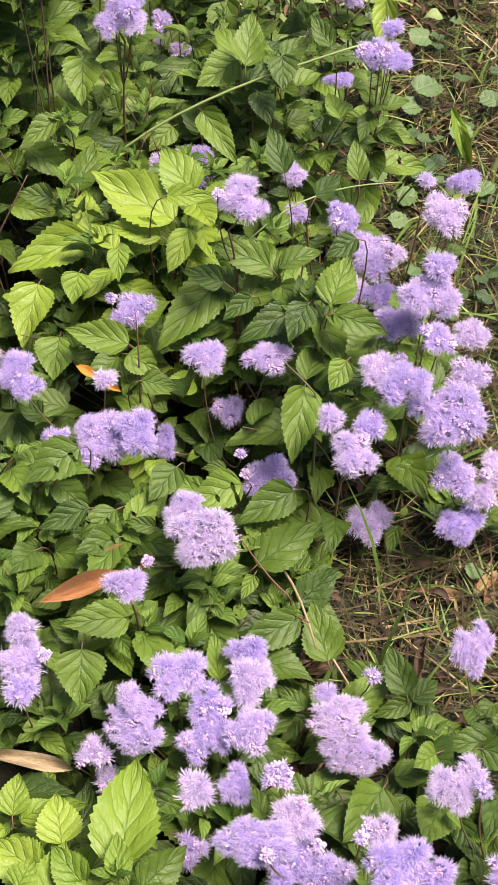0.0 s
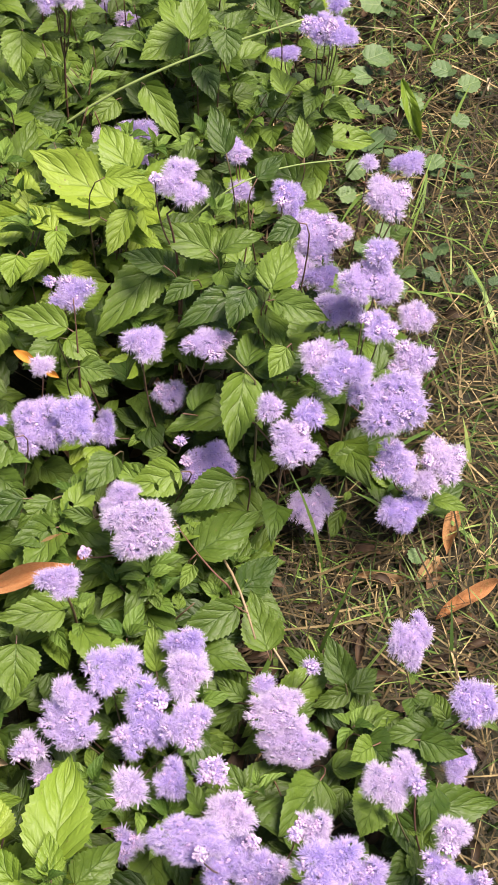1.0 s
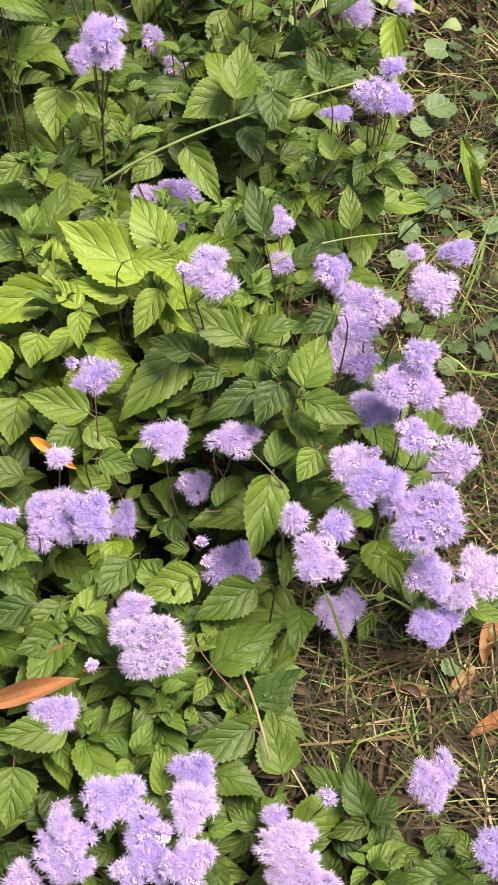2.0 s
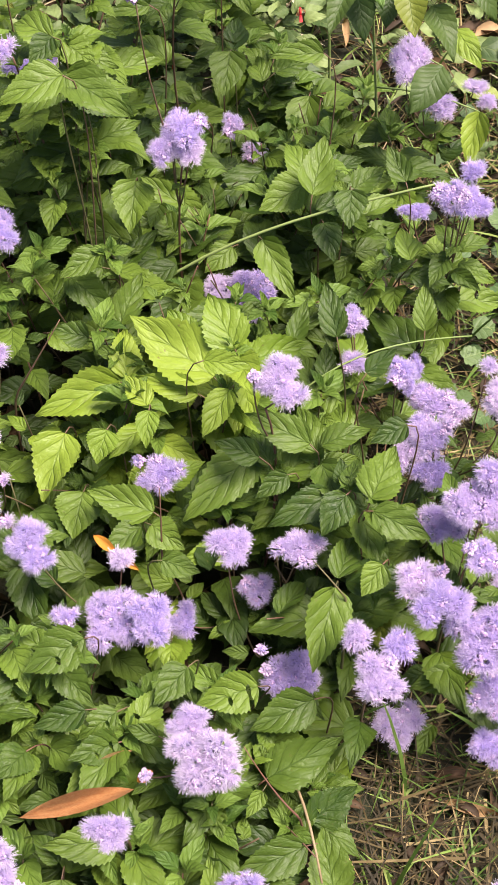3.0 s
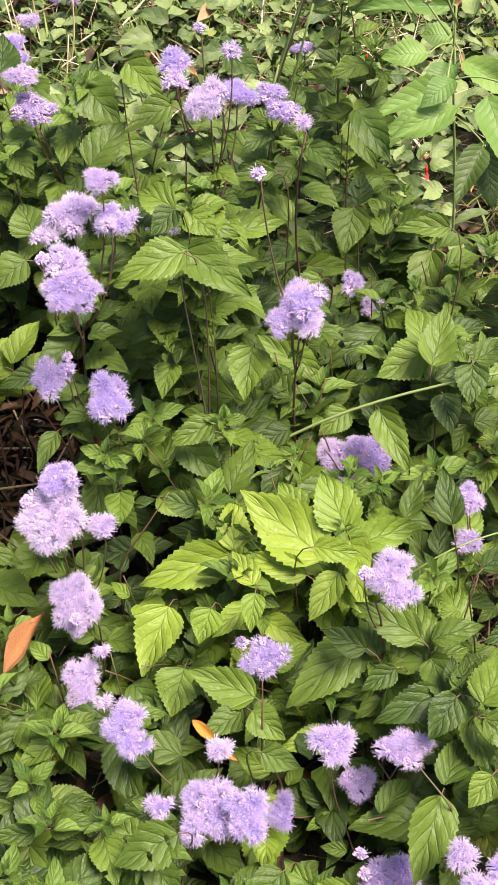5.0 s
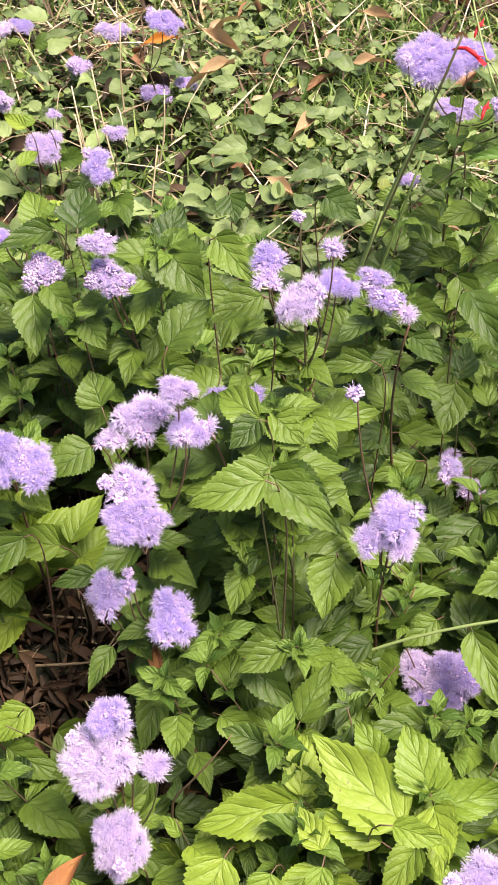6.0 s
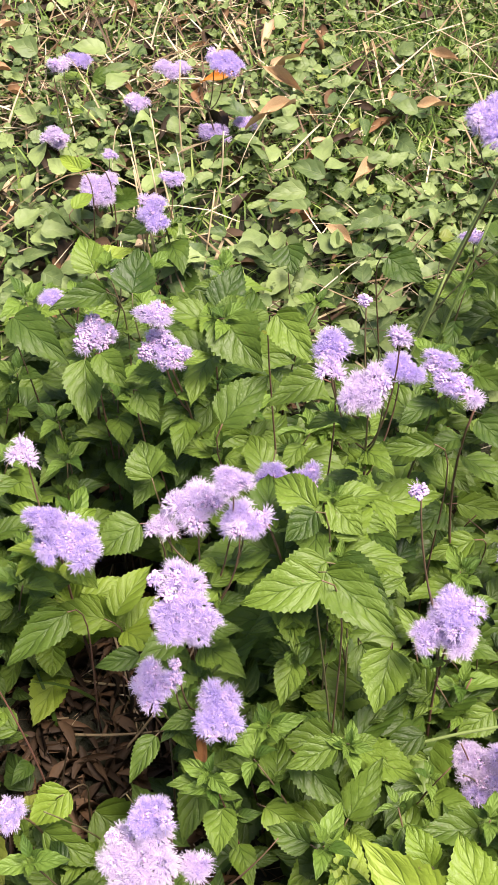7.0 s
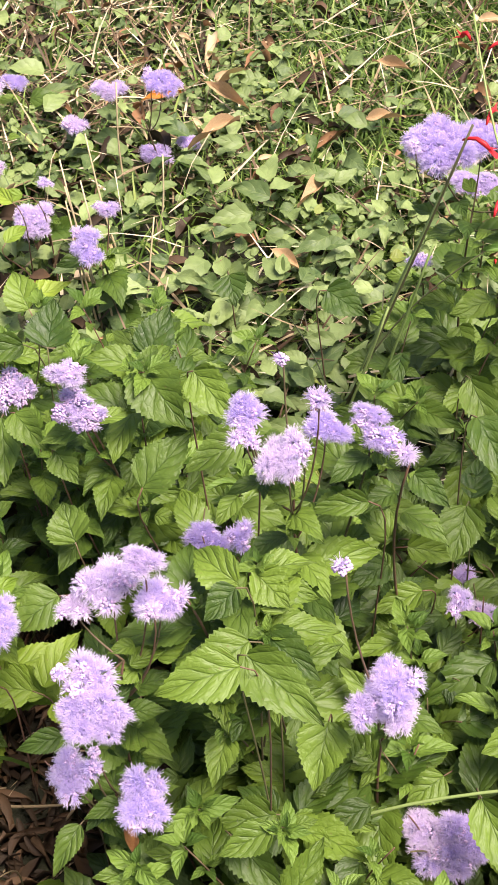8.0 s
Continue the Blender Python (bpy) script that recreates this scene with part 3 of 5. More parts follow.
stand((0.086, 0.526),
    [(0.046, 0.532, 0.146, 0.021, 0.018, 0),
     (0.012, 0.497, 0.177, 0.031, 0.017, 0),
     (0.049, 0.507, 0.122, 0.027, 0.022, 0),
     (0.073, 0.489, 0.129, 0.019, 0.019, 0),
     (0.116, 0.52, 0.152, 0.017, 0.019, 0),
     (0.124, 0.464, 0.22, 0.025, 0.02, 0),
     (0.15, 0.46, 0.208, 0.02, 0.014, 0),
     (0.121, 0.442, 0.202, 0.02, 0.014, 0)],
    [])
stand((0.188, 1.172),
    [(0.173, 1.142, 0.335, 0.009, 0.007, 0),
     (0.215, 1.166, 0.316, 0.017, 0.012, 0),
     (0.196, 1.12, 0.311, 0.024, 0.021, 0),
     (0.13, 1.149, 0.218, 0.024, 0.024, 0),
     (0.238, 1.091, 0.169, 0.017, 0.016, 0),
     (0.231, 1.042, 0.152, 0.025, 0.022, 0),
     (0.135, 1.12, 0.194, 0.019, 0.014, 0)],
    [(0.062, 1.135, 0.314, 0.088, 1.158, 0.327, 0.02, 'g')])
stand((-0.047, 1.035),
    [(-0.014, 1.076, 0.361, 0.024, 0.022, 0),
     (-0.045, 0.98, 0.238, 0.02, 0.017, 0),
     (0.017, 0.994, 0.224, 0.025, 0.016, 0),
     (-0.023, 1.002, 0.136, 0.018, 0.017, 0),
     (-0.089, 0.964, 0.123, 0.015, 0.018, 0),
     (-0.008, 0.92, 0.159, 0.009, 0.006, 1)],
    [(-0.037, 1.105, 0.219, -0.099, 1.038, 0.181, 0.046, 'g'),
     (-0.03, 1.074, 0.249, -0.074, 1.083, 0.254, 0.026, 'g'),
     (0.016, 1.088, 0.259, -0.048, 1.107, 0.271, 0.033, 'g'),
     (-0.002, 1.068, 0.234, -0.03, 1.046, 0.221, 0.022, 'g'),
     (-0.109, 0.979, 0.199, -0.071, 0.973, 0.195, 0.025, 'g'),
     (-0.127, 1.024, 0.19, -0.092, 1.006, 0.18, 0.031, 'g'),
     (0.052, 1.05, 0.25, 0.046, 1.072, 0.263, 0.018, 'g'),
     (0.042, 1.05, 0.234, -0.015, 1.018, 0.216, 0.032, 'g')])
stand((-0.338, 1.163),
    [(-0.341, 1.156, 0.324, 0.017, 0.014, 0),
     (-0.341, 1.128, 0.298, 0.033, 0.027, 0),
     (-0.303, 1.152, 0.268, 0.015, 0.011, 0),
     (-0.324, 1.11, 0.191, 0.024, 0.031, 0),
     (-0.308, 1.053, 0.136, 0.022, 0.026, 0),
     (-0.29, 1.075, 0.168, 0.009, 0.007, 1)],
    [(-0.223, 1.217, 0.234, -0.263, 1.22, 0.236, 0.027, 'g'),
     (-0.345, 1.275, 0.186, -0.345, 1.218, 0.153, 0.031, 'g'),
     (-0.375, 1.249, 0.28, -0.385, 1.21, 0.258, 0.021, 'g')])
stand((-0.186, 0.985),
    [(-0.145, 0.967, 0.215, 0.012, 0.01, 0),
     (-0.191, 0.92, 0.179, 0.013, 0.013, 0),
     (-0.148, 0.93, 0.168, 0.028, 0.031, 0),
     (-0.11, 0.924, 0.186, 0.023, 0.022, 0),
     (-0.234, 0.97, 0.213, 0.024, 0.022, 0)],
    [(-0.206, 1.075, 0.161, -0.21, 1.033, 0.137, 0.046, 'g'),
     (-0.128, 1.04, 0.189, -0.196, 1.053, 0.196, 0.036, 'g')])
stand((0.08, 0.693),
    [(0.006, 0.697, 0.138, 0.023, 0.016, 0),
     (0.077, 0.676, 0.109, 0.012, 0.009, 0),
     (0.092, 0.648, 0.11, 0.029, 0.017, 0),
     (0.105, 0.626, 0.092, 0.029, 0.017, 0),
     (0.122, 0.698, 0.106, 0.009, 0.007, 1)],
    [(0.055, 0.791, 0.087, 0.093, 0.823, 0.105, 0.035, 'g'),
     (0.052, 0.806, 0.09, 0.042, 0.776, 0.073, 0.02, 'g'),
     (0.082, 0.729, 0.081, 0.065, 0.779, 0.109, 0.039, 'g'),
     (0.053, 0.758, 0.109, -0.01, 0.728, 0.092, 0.034, 'g'),
     (0.156, 0.697, 0.079, 0.139, 0.736, 0.101, 0.029, 'g')])
stand((-0.184, 0.666),
    [(-0.128, 0.598, 0.129, 0.015, 0.013, 0),
     (-0.117, 0.592, 0.097, 0.013, 0.01, 0),
     (-0.194, 0.679, 0.202, 0.015, 0.011, 0),
     (-0.191, 0.659, 0.188, 0.021, 0.021, 0),
     (-0.189, 0.628, 0.184, 0.015, 0.015, 0)],
    [(-0.142, 0.676, 0.173, -0.142, 0.633, 0.148, 0.043, 'g')])
stand((0.079, 0.936),
    [(0.077, 0.891, 0.25, 0.013, 0.012, 0),
     (0.115, 0.894, 0.239, 0.015, 0.014, 0),
     (0.1, 0.863, 0.231, 0.025, 0.018, 0),
     (0.023, 0.909, 0.131, 0.027, 0.021, 0)],
    [(0.055, 1.029, 0.264, 0.037, 0.994, 0.244, 0.031, 'g'),
     (0.094, 0.972, 0.243, 0.078, 0.946, 0.227, 0.026, 'g'),
     (0.054, 0.956, 0.221, 0.042, 0.888, 0.182, 0.039, 'g'),
     (0.012, 0.813, 0.118, 0.075, 0.851, 0.14, 0.042, 'g'),
     (0.046, 0.878, 0.154, -0.009, 0.848, 0.136, 0.037, 'g')])
stand((0.219, 0.546),
    [(0.179, 0.549, 0.185, 0.023, 0.022, 0),
     (0.235, 0.523, 0.137, 0.018, 0.015, 0),
     (0.221, 0.503, 0.12, 0.015, 0.012, 0),
     (0.242, 0.488, 0.108, 0.025, 0.017, 0)],
    [])
stand((0.132, 1.718),
    [(0.075, 1.61, 0.325, 0.024, 0.03, 0),
     (0.118, 1.667, 0.219, 0.021, 0.015, 0),
     (0.16, 1.696, 0.231, 0.015, 0.009, 0),
     (0.176, 1.678, 0.222, 0.012, 0.009, 0)],
    [])
stand((-0.76, 2.418),
    [(-0.809, 2.394, 0.165, 0.026, 0.014, 0),
     (-0.707, 2.354, 0.221, 0.028, 0.016, 0),
     (-0.743, 2.39, 0.065, 0.027, 0.014, 0),
     (-0.7, 2.42, 0.071, 0.018, 0.01, 0)],
    [])
stand((-0.082, 0.83),
    [(-0.056, 0.808, 0.207, 0.022, 0.016, 0),
     (-0.04, 0.776, 0.209, 0.033, 0.024, 0),
     (-0.091, 0.778, 0.168, 0.008, 0.007, 1)],
    [(0.009, 0.8, 0.118, -0.003, 0.775, 0.112, 0.015, 'g'),
     (-0.069, 0.877, 0.187, -0.094, 0.84, 0.178, 0.031, 'g'),
     (-0.006, 0.882, 0.158, -0.06, 0.862, 0.147, 0.037, 'h'),
     (-0.085, 0.813, 0.174, -0.115, 0.818, 0.176, 0.016, 'g')])
stand((0.243, 0.68),
    [(0.209, 0.695, 0.163, 0.019, 0.025, 0),
     (0.257, 0.62, 0.071, 0.016, 0.017, 0),
     (0.264, 0.644, 0.145, 0.019, 0.02, 0)],
    [])
stand((-0.164, 1.461),
    [(-0.102, 1.388, 0.155, 0.027, 0.021, 0),
     (-0.072, 1.389, 0.155, 0.027, 0.021, 0),
     (-0.087, 1.376, 0.137, 0.026, 0.022, 0),
     (-0.149, 1.392, 0.376, 0.024, 0.022, 0),
     (-0.16, 1.381, 0.361, 0.023, 0.022, 0),
     (-0.145, 1.38, 0.356, 0.018, 0.016, 0),
     (-0.192, 1.382, 0.529, 0.01, 0.008, 1)],
    [(-0.167, 1.479, 0.187, -0.223, 1.504, 0.205, 0.029, 'g'),
     (-0.195, 1.52, 0.174, -0.137, 1.487, 0.155, 0.034, 'g'),
     (-0.085, 1.57, 0.174, -0.145, 1.519, 0.145, 0.042, 'h'),
     (-0.027, 1.465, 0.249, -0.075, 1.434, 0.231, 0.044, 'g'),
     (-0.105, 1.437, 0.17, -0.133, 1.408, 0.153, 0.032, 'g'),
     (-0.118, 1.507, 0.091, -0.14, 1.47, 0.069, 0.034, 'g')])
stand((-0.159, 1.66),
    [(-0.128, 1.601, 0.214, 0.014, 0.017, 0),
     (-0.108, 1.647, 0.138, 0.017, 0.012, 0),
     (-0.182, 1.552, 0.47, 0.009, 0.008, 0)],
    [(-0.151, 1.575, 0.07, -0.115, 1.603, 0.086, 0.037, 'h'),
     (-0.166, 1.608, 0.208, -0.211, 1.579, 0.192, 0.028, 'g'),
     (-0.091, 1.739, 0.191, -0.043, 1.759, 0.203, 0.03, 'g'),
     (-0.047, 1.751, 0.15, -0.054, 1.678, 0.108, 0.046, 'g'),
     (-0.139, 1.659, 0.414, -0.093, 1.608, 0.385, 0.036, 'g'),
     (-0.142, 1.687, 0.255, -0.143, 1.636, 0.226, 0.044, 'g')])
stand((-0.607, 1.713),
    [(-0.564, 1.649, 0.433, 0.007, 0.004, 1),
     (-0.576, 1.604, 0.387, 0.023, 0.023, 1),
     (-0.62, 1.615, 0.412, 0.017, 0.008, 0)],
    [(-0.666, 1.606, 0.38, -0.592, 1.575, 0.362, 0.041, 'g')])
stand((-0.551, 1.471),
    [(-0.524, 1.367, 0.385, 0.019, 0.013, 0),
     (-0.502, 1.365, 0.368, 0.028, 0.026, 0),
     (-0.566, 1.426, 0.4, 0.016, 0.014, 1)],
    [(-0.541, 1.548, 0.419, -0.502, 1.524, 0.405, 0.029, 'g'),
     (-0.569, 1.567, 0.385, -0.546, 1.512, 0.353, 0.04, 'g'),
     (-0.496, 1.529, 0.401, -0.466, 1.508, 0.388, 0.027, 'g'),
     (-0.471, 1.49, 0.325, -0.494, 1.519, 0.342, 0.042, 'g'),
     (-0.492, 1.394, 0.209, -0.551, 1.387, 0.205, 0.036, 'y'),
     (-0.563, 1.401, 0.119, -0.553, 1.373, 0.103, 0.034, 'y')])
stand((-0.225, 2.101),
    [(-0.25, 1.995, 0.453, 0.036, 0.03, 0),
     (-0.15, 2.001, 0.4, 0.02, 0.018, 0),
     (-0.215, 2.02, 0.45, 0.031, 0.022, 0)],
    [])
stand((0.119, 1.491),
    [(0.15, 1.417, 0.333, 0.013, 0.013, 0),
     (0.127, 1.396, 0.314, 0.02, 0.02, 0),
     (0.156, 1.392, 0.309, 0.019, 0.017, 0),
     (0.097, 1.462, 0.23, 0.018, 0.009, 0)],
    [(0.028, 1.441, 0.27, 0.06, 1.465, 0.284, 0.029, 'g'),
     (0.083, 1.433, 0.293, 0.059, 1.467, 0.313, 0.025, 'g')])
stand((0.24, 0.925),
    [(0.261, 0.918, 0.143, 0.024, 0.022, 0),
     (0.219, 0.877, 0.109, 0.024, 0.018, 0)],
    [])
stand((-0.839, 2.181),
    [(-0.827, 2.188, 0.145, 0.012, 0.006, 0),
     (-0.811, 2.11, 0.144, 0.028, 0.028, 0)],
    [])
stand((-0.706, 2.09),
    [(-0.684, 2.076, 0.217, 0.019, 0.01, 0),
     (-0.687, 2.01, 0.207, 0.023, 0.024, 0)],
    [])
stand((-0.49, 1.639),
    [(-0.474, 1.536, 0.502, 0.02, 0.011, 0),
     (-0.466, 1.528, 0.469, 0.028, 0.017, 1)],
    [(-0.572, 1.636, 0.415, -0.619, 1.599, 0.409, 0.027, 'g'),
     (-0.432, 1.6, 0.45, -0.381, 1.563, 0.429, 0.051, 'g'),
     (-0.487, 1.73, 0.333, -0.478, 1.778, 0.361, 0.041, 'g'),
     (-0.53, 1.609, 0.448, -0.537, 1.649, 0.471, 0.043, 'g')])
stand((-0.2, 1.724),
    [(-0.22, 1.688, 0.108, 0.016, 0.012, 0),
     (-0.139, 1.713, 0.108, 0.013, 0.01, 0)],
    [(-0.205, 1.734, 0.121, -0.148, 1.73, 0.119, 0.032, 'g'),
     (-0.158, 1.859, 0.097, -0.168, 1.799, 0.063, 0.051, 'g'),
     (-0.203, 1.719, 0.127, -0.136, 1.723, 0.129, 0.03, 'g'),
     (-0.172, 1.849, 0.267, -0.128, 1.792, 0.234, 0.037, 'g'),
     (-0.161, 1.857, 0.116, -0.168, 1.794, 0.08, 0.046, 'g')])
stand((-0.985, 2.335),
    [(-0.957, 2.265, 0.095, 0.025, 0.014, 0),
     (-0.973, 2.347, 0.168, 0.019, 0.014, 0)],
    [])
stand((-0.146, 1.12),
    [(-0.126, 1.073, 0.213, 0.024, 0.018, 0)],
    [(-0.1, 1.15, 0.242, -0.165, 1.165, 0.24, 0.027, 'y'),
     (-0.069, 1.193, 0.265, -0.103, 1.239, 0.292, 0.045, 'y'),
     (-0.09, 1.13, 0.314, -0.043, 1.128, 0.313, 0.023, 'y'),
     (-0.069, 1.151, 0.252, -0.09, 1.107, 0.227, 0.029, 'y'),
     (-0.087, 1.168, 0.249, -0.178, 1.215, 0.275, 0.059, 'y'),
     (-0.185, 1.18, 0.212, -0.267, 1.142, 0.19, 0.045, 'y'),
     (-0.183, 1.102, 0.23, -0.188, 1.072, 0.213, 0.031, 'y'),
     (-0.14, 1.104, 0.264, -0.138, 1.072, 0.246, 0.022, 'y')])
stand((-0.119, 0.741),
    [(-0.099, 0.682, 0.268, 0.018, 0.013, 0)],
    [])
stand((-0.884, 2.4),
    [(-0.864, 2.377, 0.104, 0.022, 0.015, 0)],
    [])
stand((-0.332, 1.461),
    [(-0.312, 1.355, 0.482, 0.009, 0.011, 1)],
    [(-0.394, 1.488, 0.43, -0.364, 1.535, 0.457, 0.042, 'g'),
     (-0.363, 1.549, 0.52, -0.317, 1.518, 0.502, 0.033, 'g'),
     (-0.301, 1.487, 0.518, -0.341, 1.457, 0.501, 0.03, 'g')])
stand((-0.254, 2.241),
    [(-0.234, 2.183, 0.266, 0.028, 0.012, 0)],
    [])
stand((-0.299, 2.139),
    [(-0.279, 2.093, 0.207, 0.018, 0.007, 0)],
    [])
stand((-0.281, 1.04),
    [(-0.261, 0.993, 0.214, 0.01, 0.007, 1)],
    [(-0.231, 1.12, 0.195, -0.244, 1.058, 0.16, 0.046, 'y')])
stand((-1.005, 2.462),
    [(-0.985, 2.435, 0.121, 0.02, 0.012, 0)],
    [])
stand((-0.506, 1.215),
    [(-0.486, 1.165, 0.226, 0.015, 0.018, 0)],
    [(-0.508, 1.354, 0.266, -0.549, 1.299, 0.234, 0.034, 'g'),
     (-0.46, 1.225, 0.174, -0.487, 1.189, 0.154, 0.036, 'y'),
     (-0.47, 1.17, 0.124, -0.462, 1.134, 0.103, 0.034, 'h')])
stand((-0.219, 1.332),
    [],
    [(-0.202, 1.266, 0.204, -0.186, 1.318, 0.234, 0.032, 'g'),
     (-0.221, 1.286, 0.289, -0.259, 1.258, 0.273, 0.027, 'g'),
     (-0.258, 1.292, 0.241, -0.204, 1.262, 0.224, 0.035, 'g'),
     (-0.119, 1.233, 0.229, -0.149, 1.258, 0.244, 0.029, 'y'),
     (-0.226, 1.383, 0.186, -0.229, 1.404, 0.198, 0.025, 'g'),
     (-0.254, 1.349, 0.454, -0.294, 1.31, 0.432, 0.038, 'g'),
     (-0.255, 1.386, 0.412, -0.202, 1.364, 0.399, 0.034, 'g'),
     (-0.234, 1.412, 0.26, -0.198, 1.369, 0.235, 0.035, 'g'),
     (-0.204, 1.4, 0.195, -0.289, 1.42, 0.206, 0.049, 'g'),
     (-0.209, 1.361, 0.18, -0.214, 1.306, 0.148, 0.042, 'g'),
     (-0.227, 1.329, 0.207, -0.265, 1.305, 0.193, 0.039, 'g'),
     (-0.233, 1.332, 0.221, -0.282, 1.313, 0.211, 0.037, 'g')])
stand((-0.469, 2.046),
    [],
    [(-0.514, 2.055, 0.159, -0.494, 2.02, 0.139, 0.042, 'h')])
stand((-0.13, 0.5),
    [],
    [(-0.093, 0.48, 0.165, -0.086, 0.572, 0.173, 0.054, 'y'),
     (-0.144, 0.507, 0.145, -0.153, 0.548, 0.153, 0.037, 'y'),
     (-0.189, 0.535, 0.135, -0.187, 0.571, 0.143, 0.027, 'y'),
     (-0.092, 0.467, 0.175, -0.096, 0.501, 0.183, 0.022, 'y'),
     (-0.158, 0.48, 0.145, -0.198, 0.505, 0.153, 0.042, 'y'),
     (-0.12, 0.467, 0.155, -0.15, 0.497, 0.163, 0.03, 'y'),
     (-0.172, 0.46, 0.165, -0.161, 0.482, 0.173, 0.025, 'y'),
     (-0.149, 0.455, 0.145, -0.14, 0.506, 0.153, 0.035, 'y')])
stand((-0.17, 0.77),
    [],
    [(-0.198, 0.788, 0.165, -0.215, 0.755, 0.173, 0.03, 'g'),
     (-0.12, 0.807, 0.165, -0.16, 0.78, 0.173, 0.03, 'h'),
     (-0.078, 0.484, 0.115, -0.042, 0.519, 0.123, 0.035, 'g'),
     (-0.164, 0.886, 0.2, -0.214, 0.854, 0.182, 0.04, 'h'),
     (-0.151, 0.823, 0.187, -0.195, 0.805, 0.177, 0.026, 'g'),
     (-0.125, 0.83, 0.177, -0.157, 0.805, 0.163, 0.026, 'h')])
stand((0.15, 0.62),
    [],
    [(0.095, 0.584, 0.075, 0.108, 0.536, 0.083, 0.05, 'g'),
     (0.171, 0.631, 0.095, 0.189, 0.604, 0.103, 0.04, 'g'),
     (0.129, 0.595, 0.085, 0.091, 0.538, 0.093, 0.045, 'g'),
     (0.18, 0.584, 0.085, 0.162, 0.539, 0.093, 0.04, 'g'),
     (0.174, 0.615, 0.115, 0.152, 0.597, 0.123, 0.027, 'g'),
     (0.22, 0.632, 0.095, 0.261, 0.615, 0.103, 0.03, 'g'),
     (0.233, 0.591, 0.085, 0.214, 0.546, 0.093, 0.03, 'g')])
stand((-0.82, 2.1),
    [],
    [(-0.807, 2.09, 0.2, -0.836, 2.074, 0.2, 0.019, 'y'),
     (-0.761, 1.991, 0.12, -0.725, 2.029, 0.12, 0.029, 'y'),
     (-0.821, 2.048, 0.15, -0.806, 2.088, 0.15, 0.022, 'y'),
     (-0.813, 2.072, 0.2, -0.855, 2.091, 0.2, 0.02, 'y')])
stand((-0.044, 1.405),
    [],
    [(-0.066, 1.394, 0.226, -0.022, 1.336, 0.193, 0.034, 'g'),
     (-0.016, 1.427, 0.268, -0.009, 1.488, 0.302, 0.039, 'g'),
     (0.026, 1.411, 0.294, 0.029, 1.373, 0.272, 0.034, 'g'),
     (-0.001, 1.415, 0.24, 0.015, 1.377, 0.218, 0.031, 'g'),
     (-0.019, 1.289, 0.179, -0.009, 1.332, 0.204, 0.023, 'g'),
     (-0.016, 1.478, 0.415, -0.072, 1.468, 0.41, 0.024, 'g')])
stand((-0.765, 2.009),
    [],
    [(-0.747, 1.949, 0.138, -0.784, 1.988, 0.16, 0.046, 'g')])
stand((-0.321, 1.934),
    [],
    [(-0.345, 1.903, 0.305, -0.297, 1.885, 0.295, 0.04, 'g')])
stand((-0.256, 1.297),
    [],
    [(-0.279, 1.263, 0.184, -0.233, 1.252, 0.178, 0.03, 'g'),
     (-0.245, 1.303, 0.492, -0.301, 1.273, 0.475, 0.038, 'g')])
stand((-0.281, 1.403),
    [],
    [(-0.272, 1.376, 0.48, -0.29, 1.35, 0.465, 0.026, 'g'),
     (-0.27, 1.419, 0.442, -0.238, 1.402, 0.432, 0.034, 'g')])
stand((-0.213, 1.346),
    [],
    [(-0.247, 1.322, 0.478, -0.179, 1.291, 0.46, 0.039, 'g'),
     (-0.202, 1.389, 0.298, -0.201, 1.338, 0.269, 0.043, 'g')])

for plant, stalks, kind in STANDS:
    for pts, main in stalks:
        if main:
            pairs(plant, pts, kind, first=0.2, last=1.0, step=0.032, size=0.072)
        else:
            pairs(plant, pts, kind, first=0.0, last=0.6, step=0.03, size=0.034)

def patchy(x, y, s=4.0, off=0.0):
    return 0.5 + 0.5 * noise.noise(Vector((x * s + off, y * s, 3.1)))


# ---- leafy shoots that fill the bed ----
CAN = np.array(CANOPY)


def canopy(x, y):
    d = (CAN[:, 0] - x) ** 2 + (CAN[:, 1] - y) ** 2
    w = CAN[:, 3] / (d + 0.0012)
    return float((w * CAN[:, 2]).sum() / w.sum())


def in_bed(x, y):
    """The planted area: a bed that bulges to the right, with a bare hollow and a grassy bay."""
    wob = 0.12 * noise.noise(Vector((x * 2.1, y * 2.1, 7.7)))
    if y < 0.10 + wob + 0.10 * x or y > 2.0 or x < -1.15 + 2 * wob:
        return False
    edge = 0.27 if y < 0.70 else 0.03 if y < 0.96 else 0.17 if y < 1.15 else 0.07
    if y > 1.62:
        edge = 0.12 - (y - 1.62) * 0.9
    if y > 1.78 and x < -0.3:
        edge = -0.3
        if y > 1.78 + 0.12 * math.sin(x * 9) + max(0, (-0.5 - x)) * 0.5:
            return False
    if x > edge:
        return False
    if ((x + 0.49) / 0.11) ** 2 + ((y - 1.42) / 0.14) ** 2 < 1:
        return False
    return True


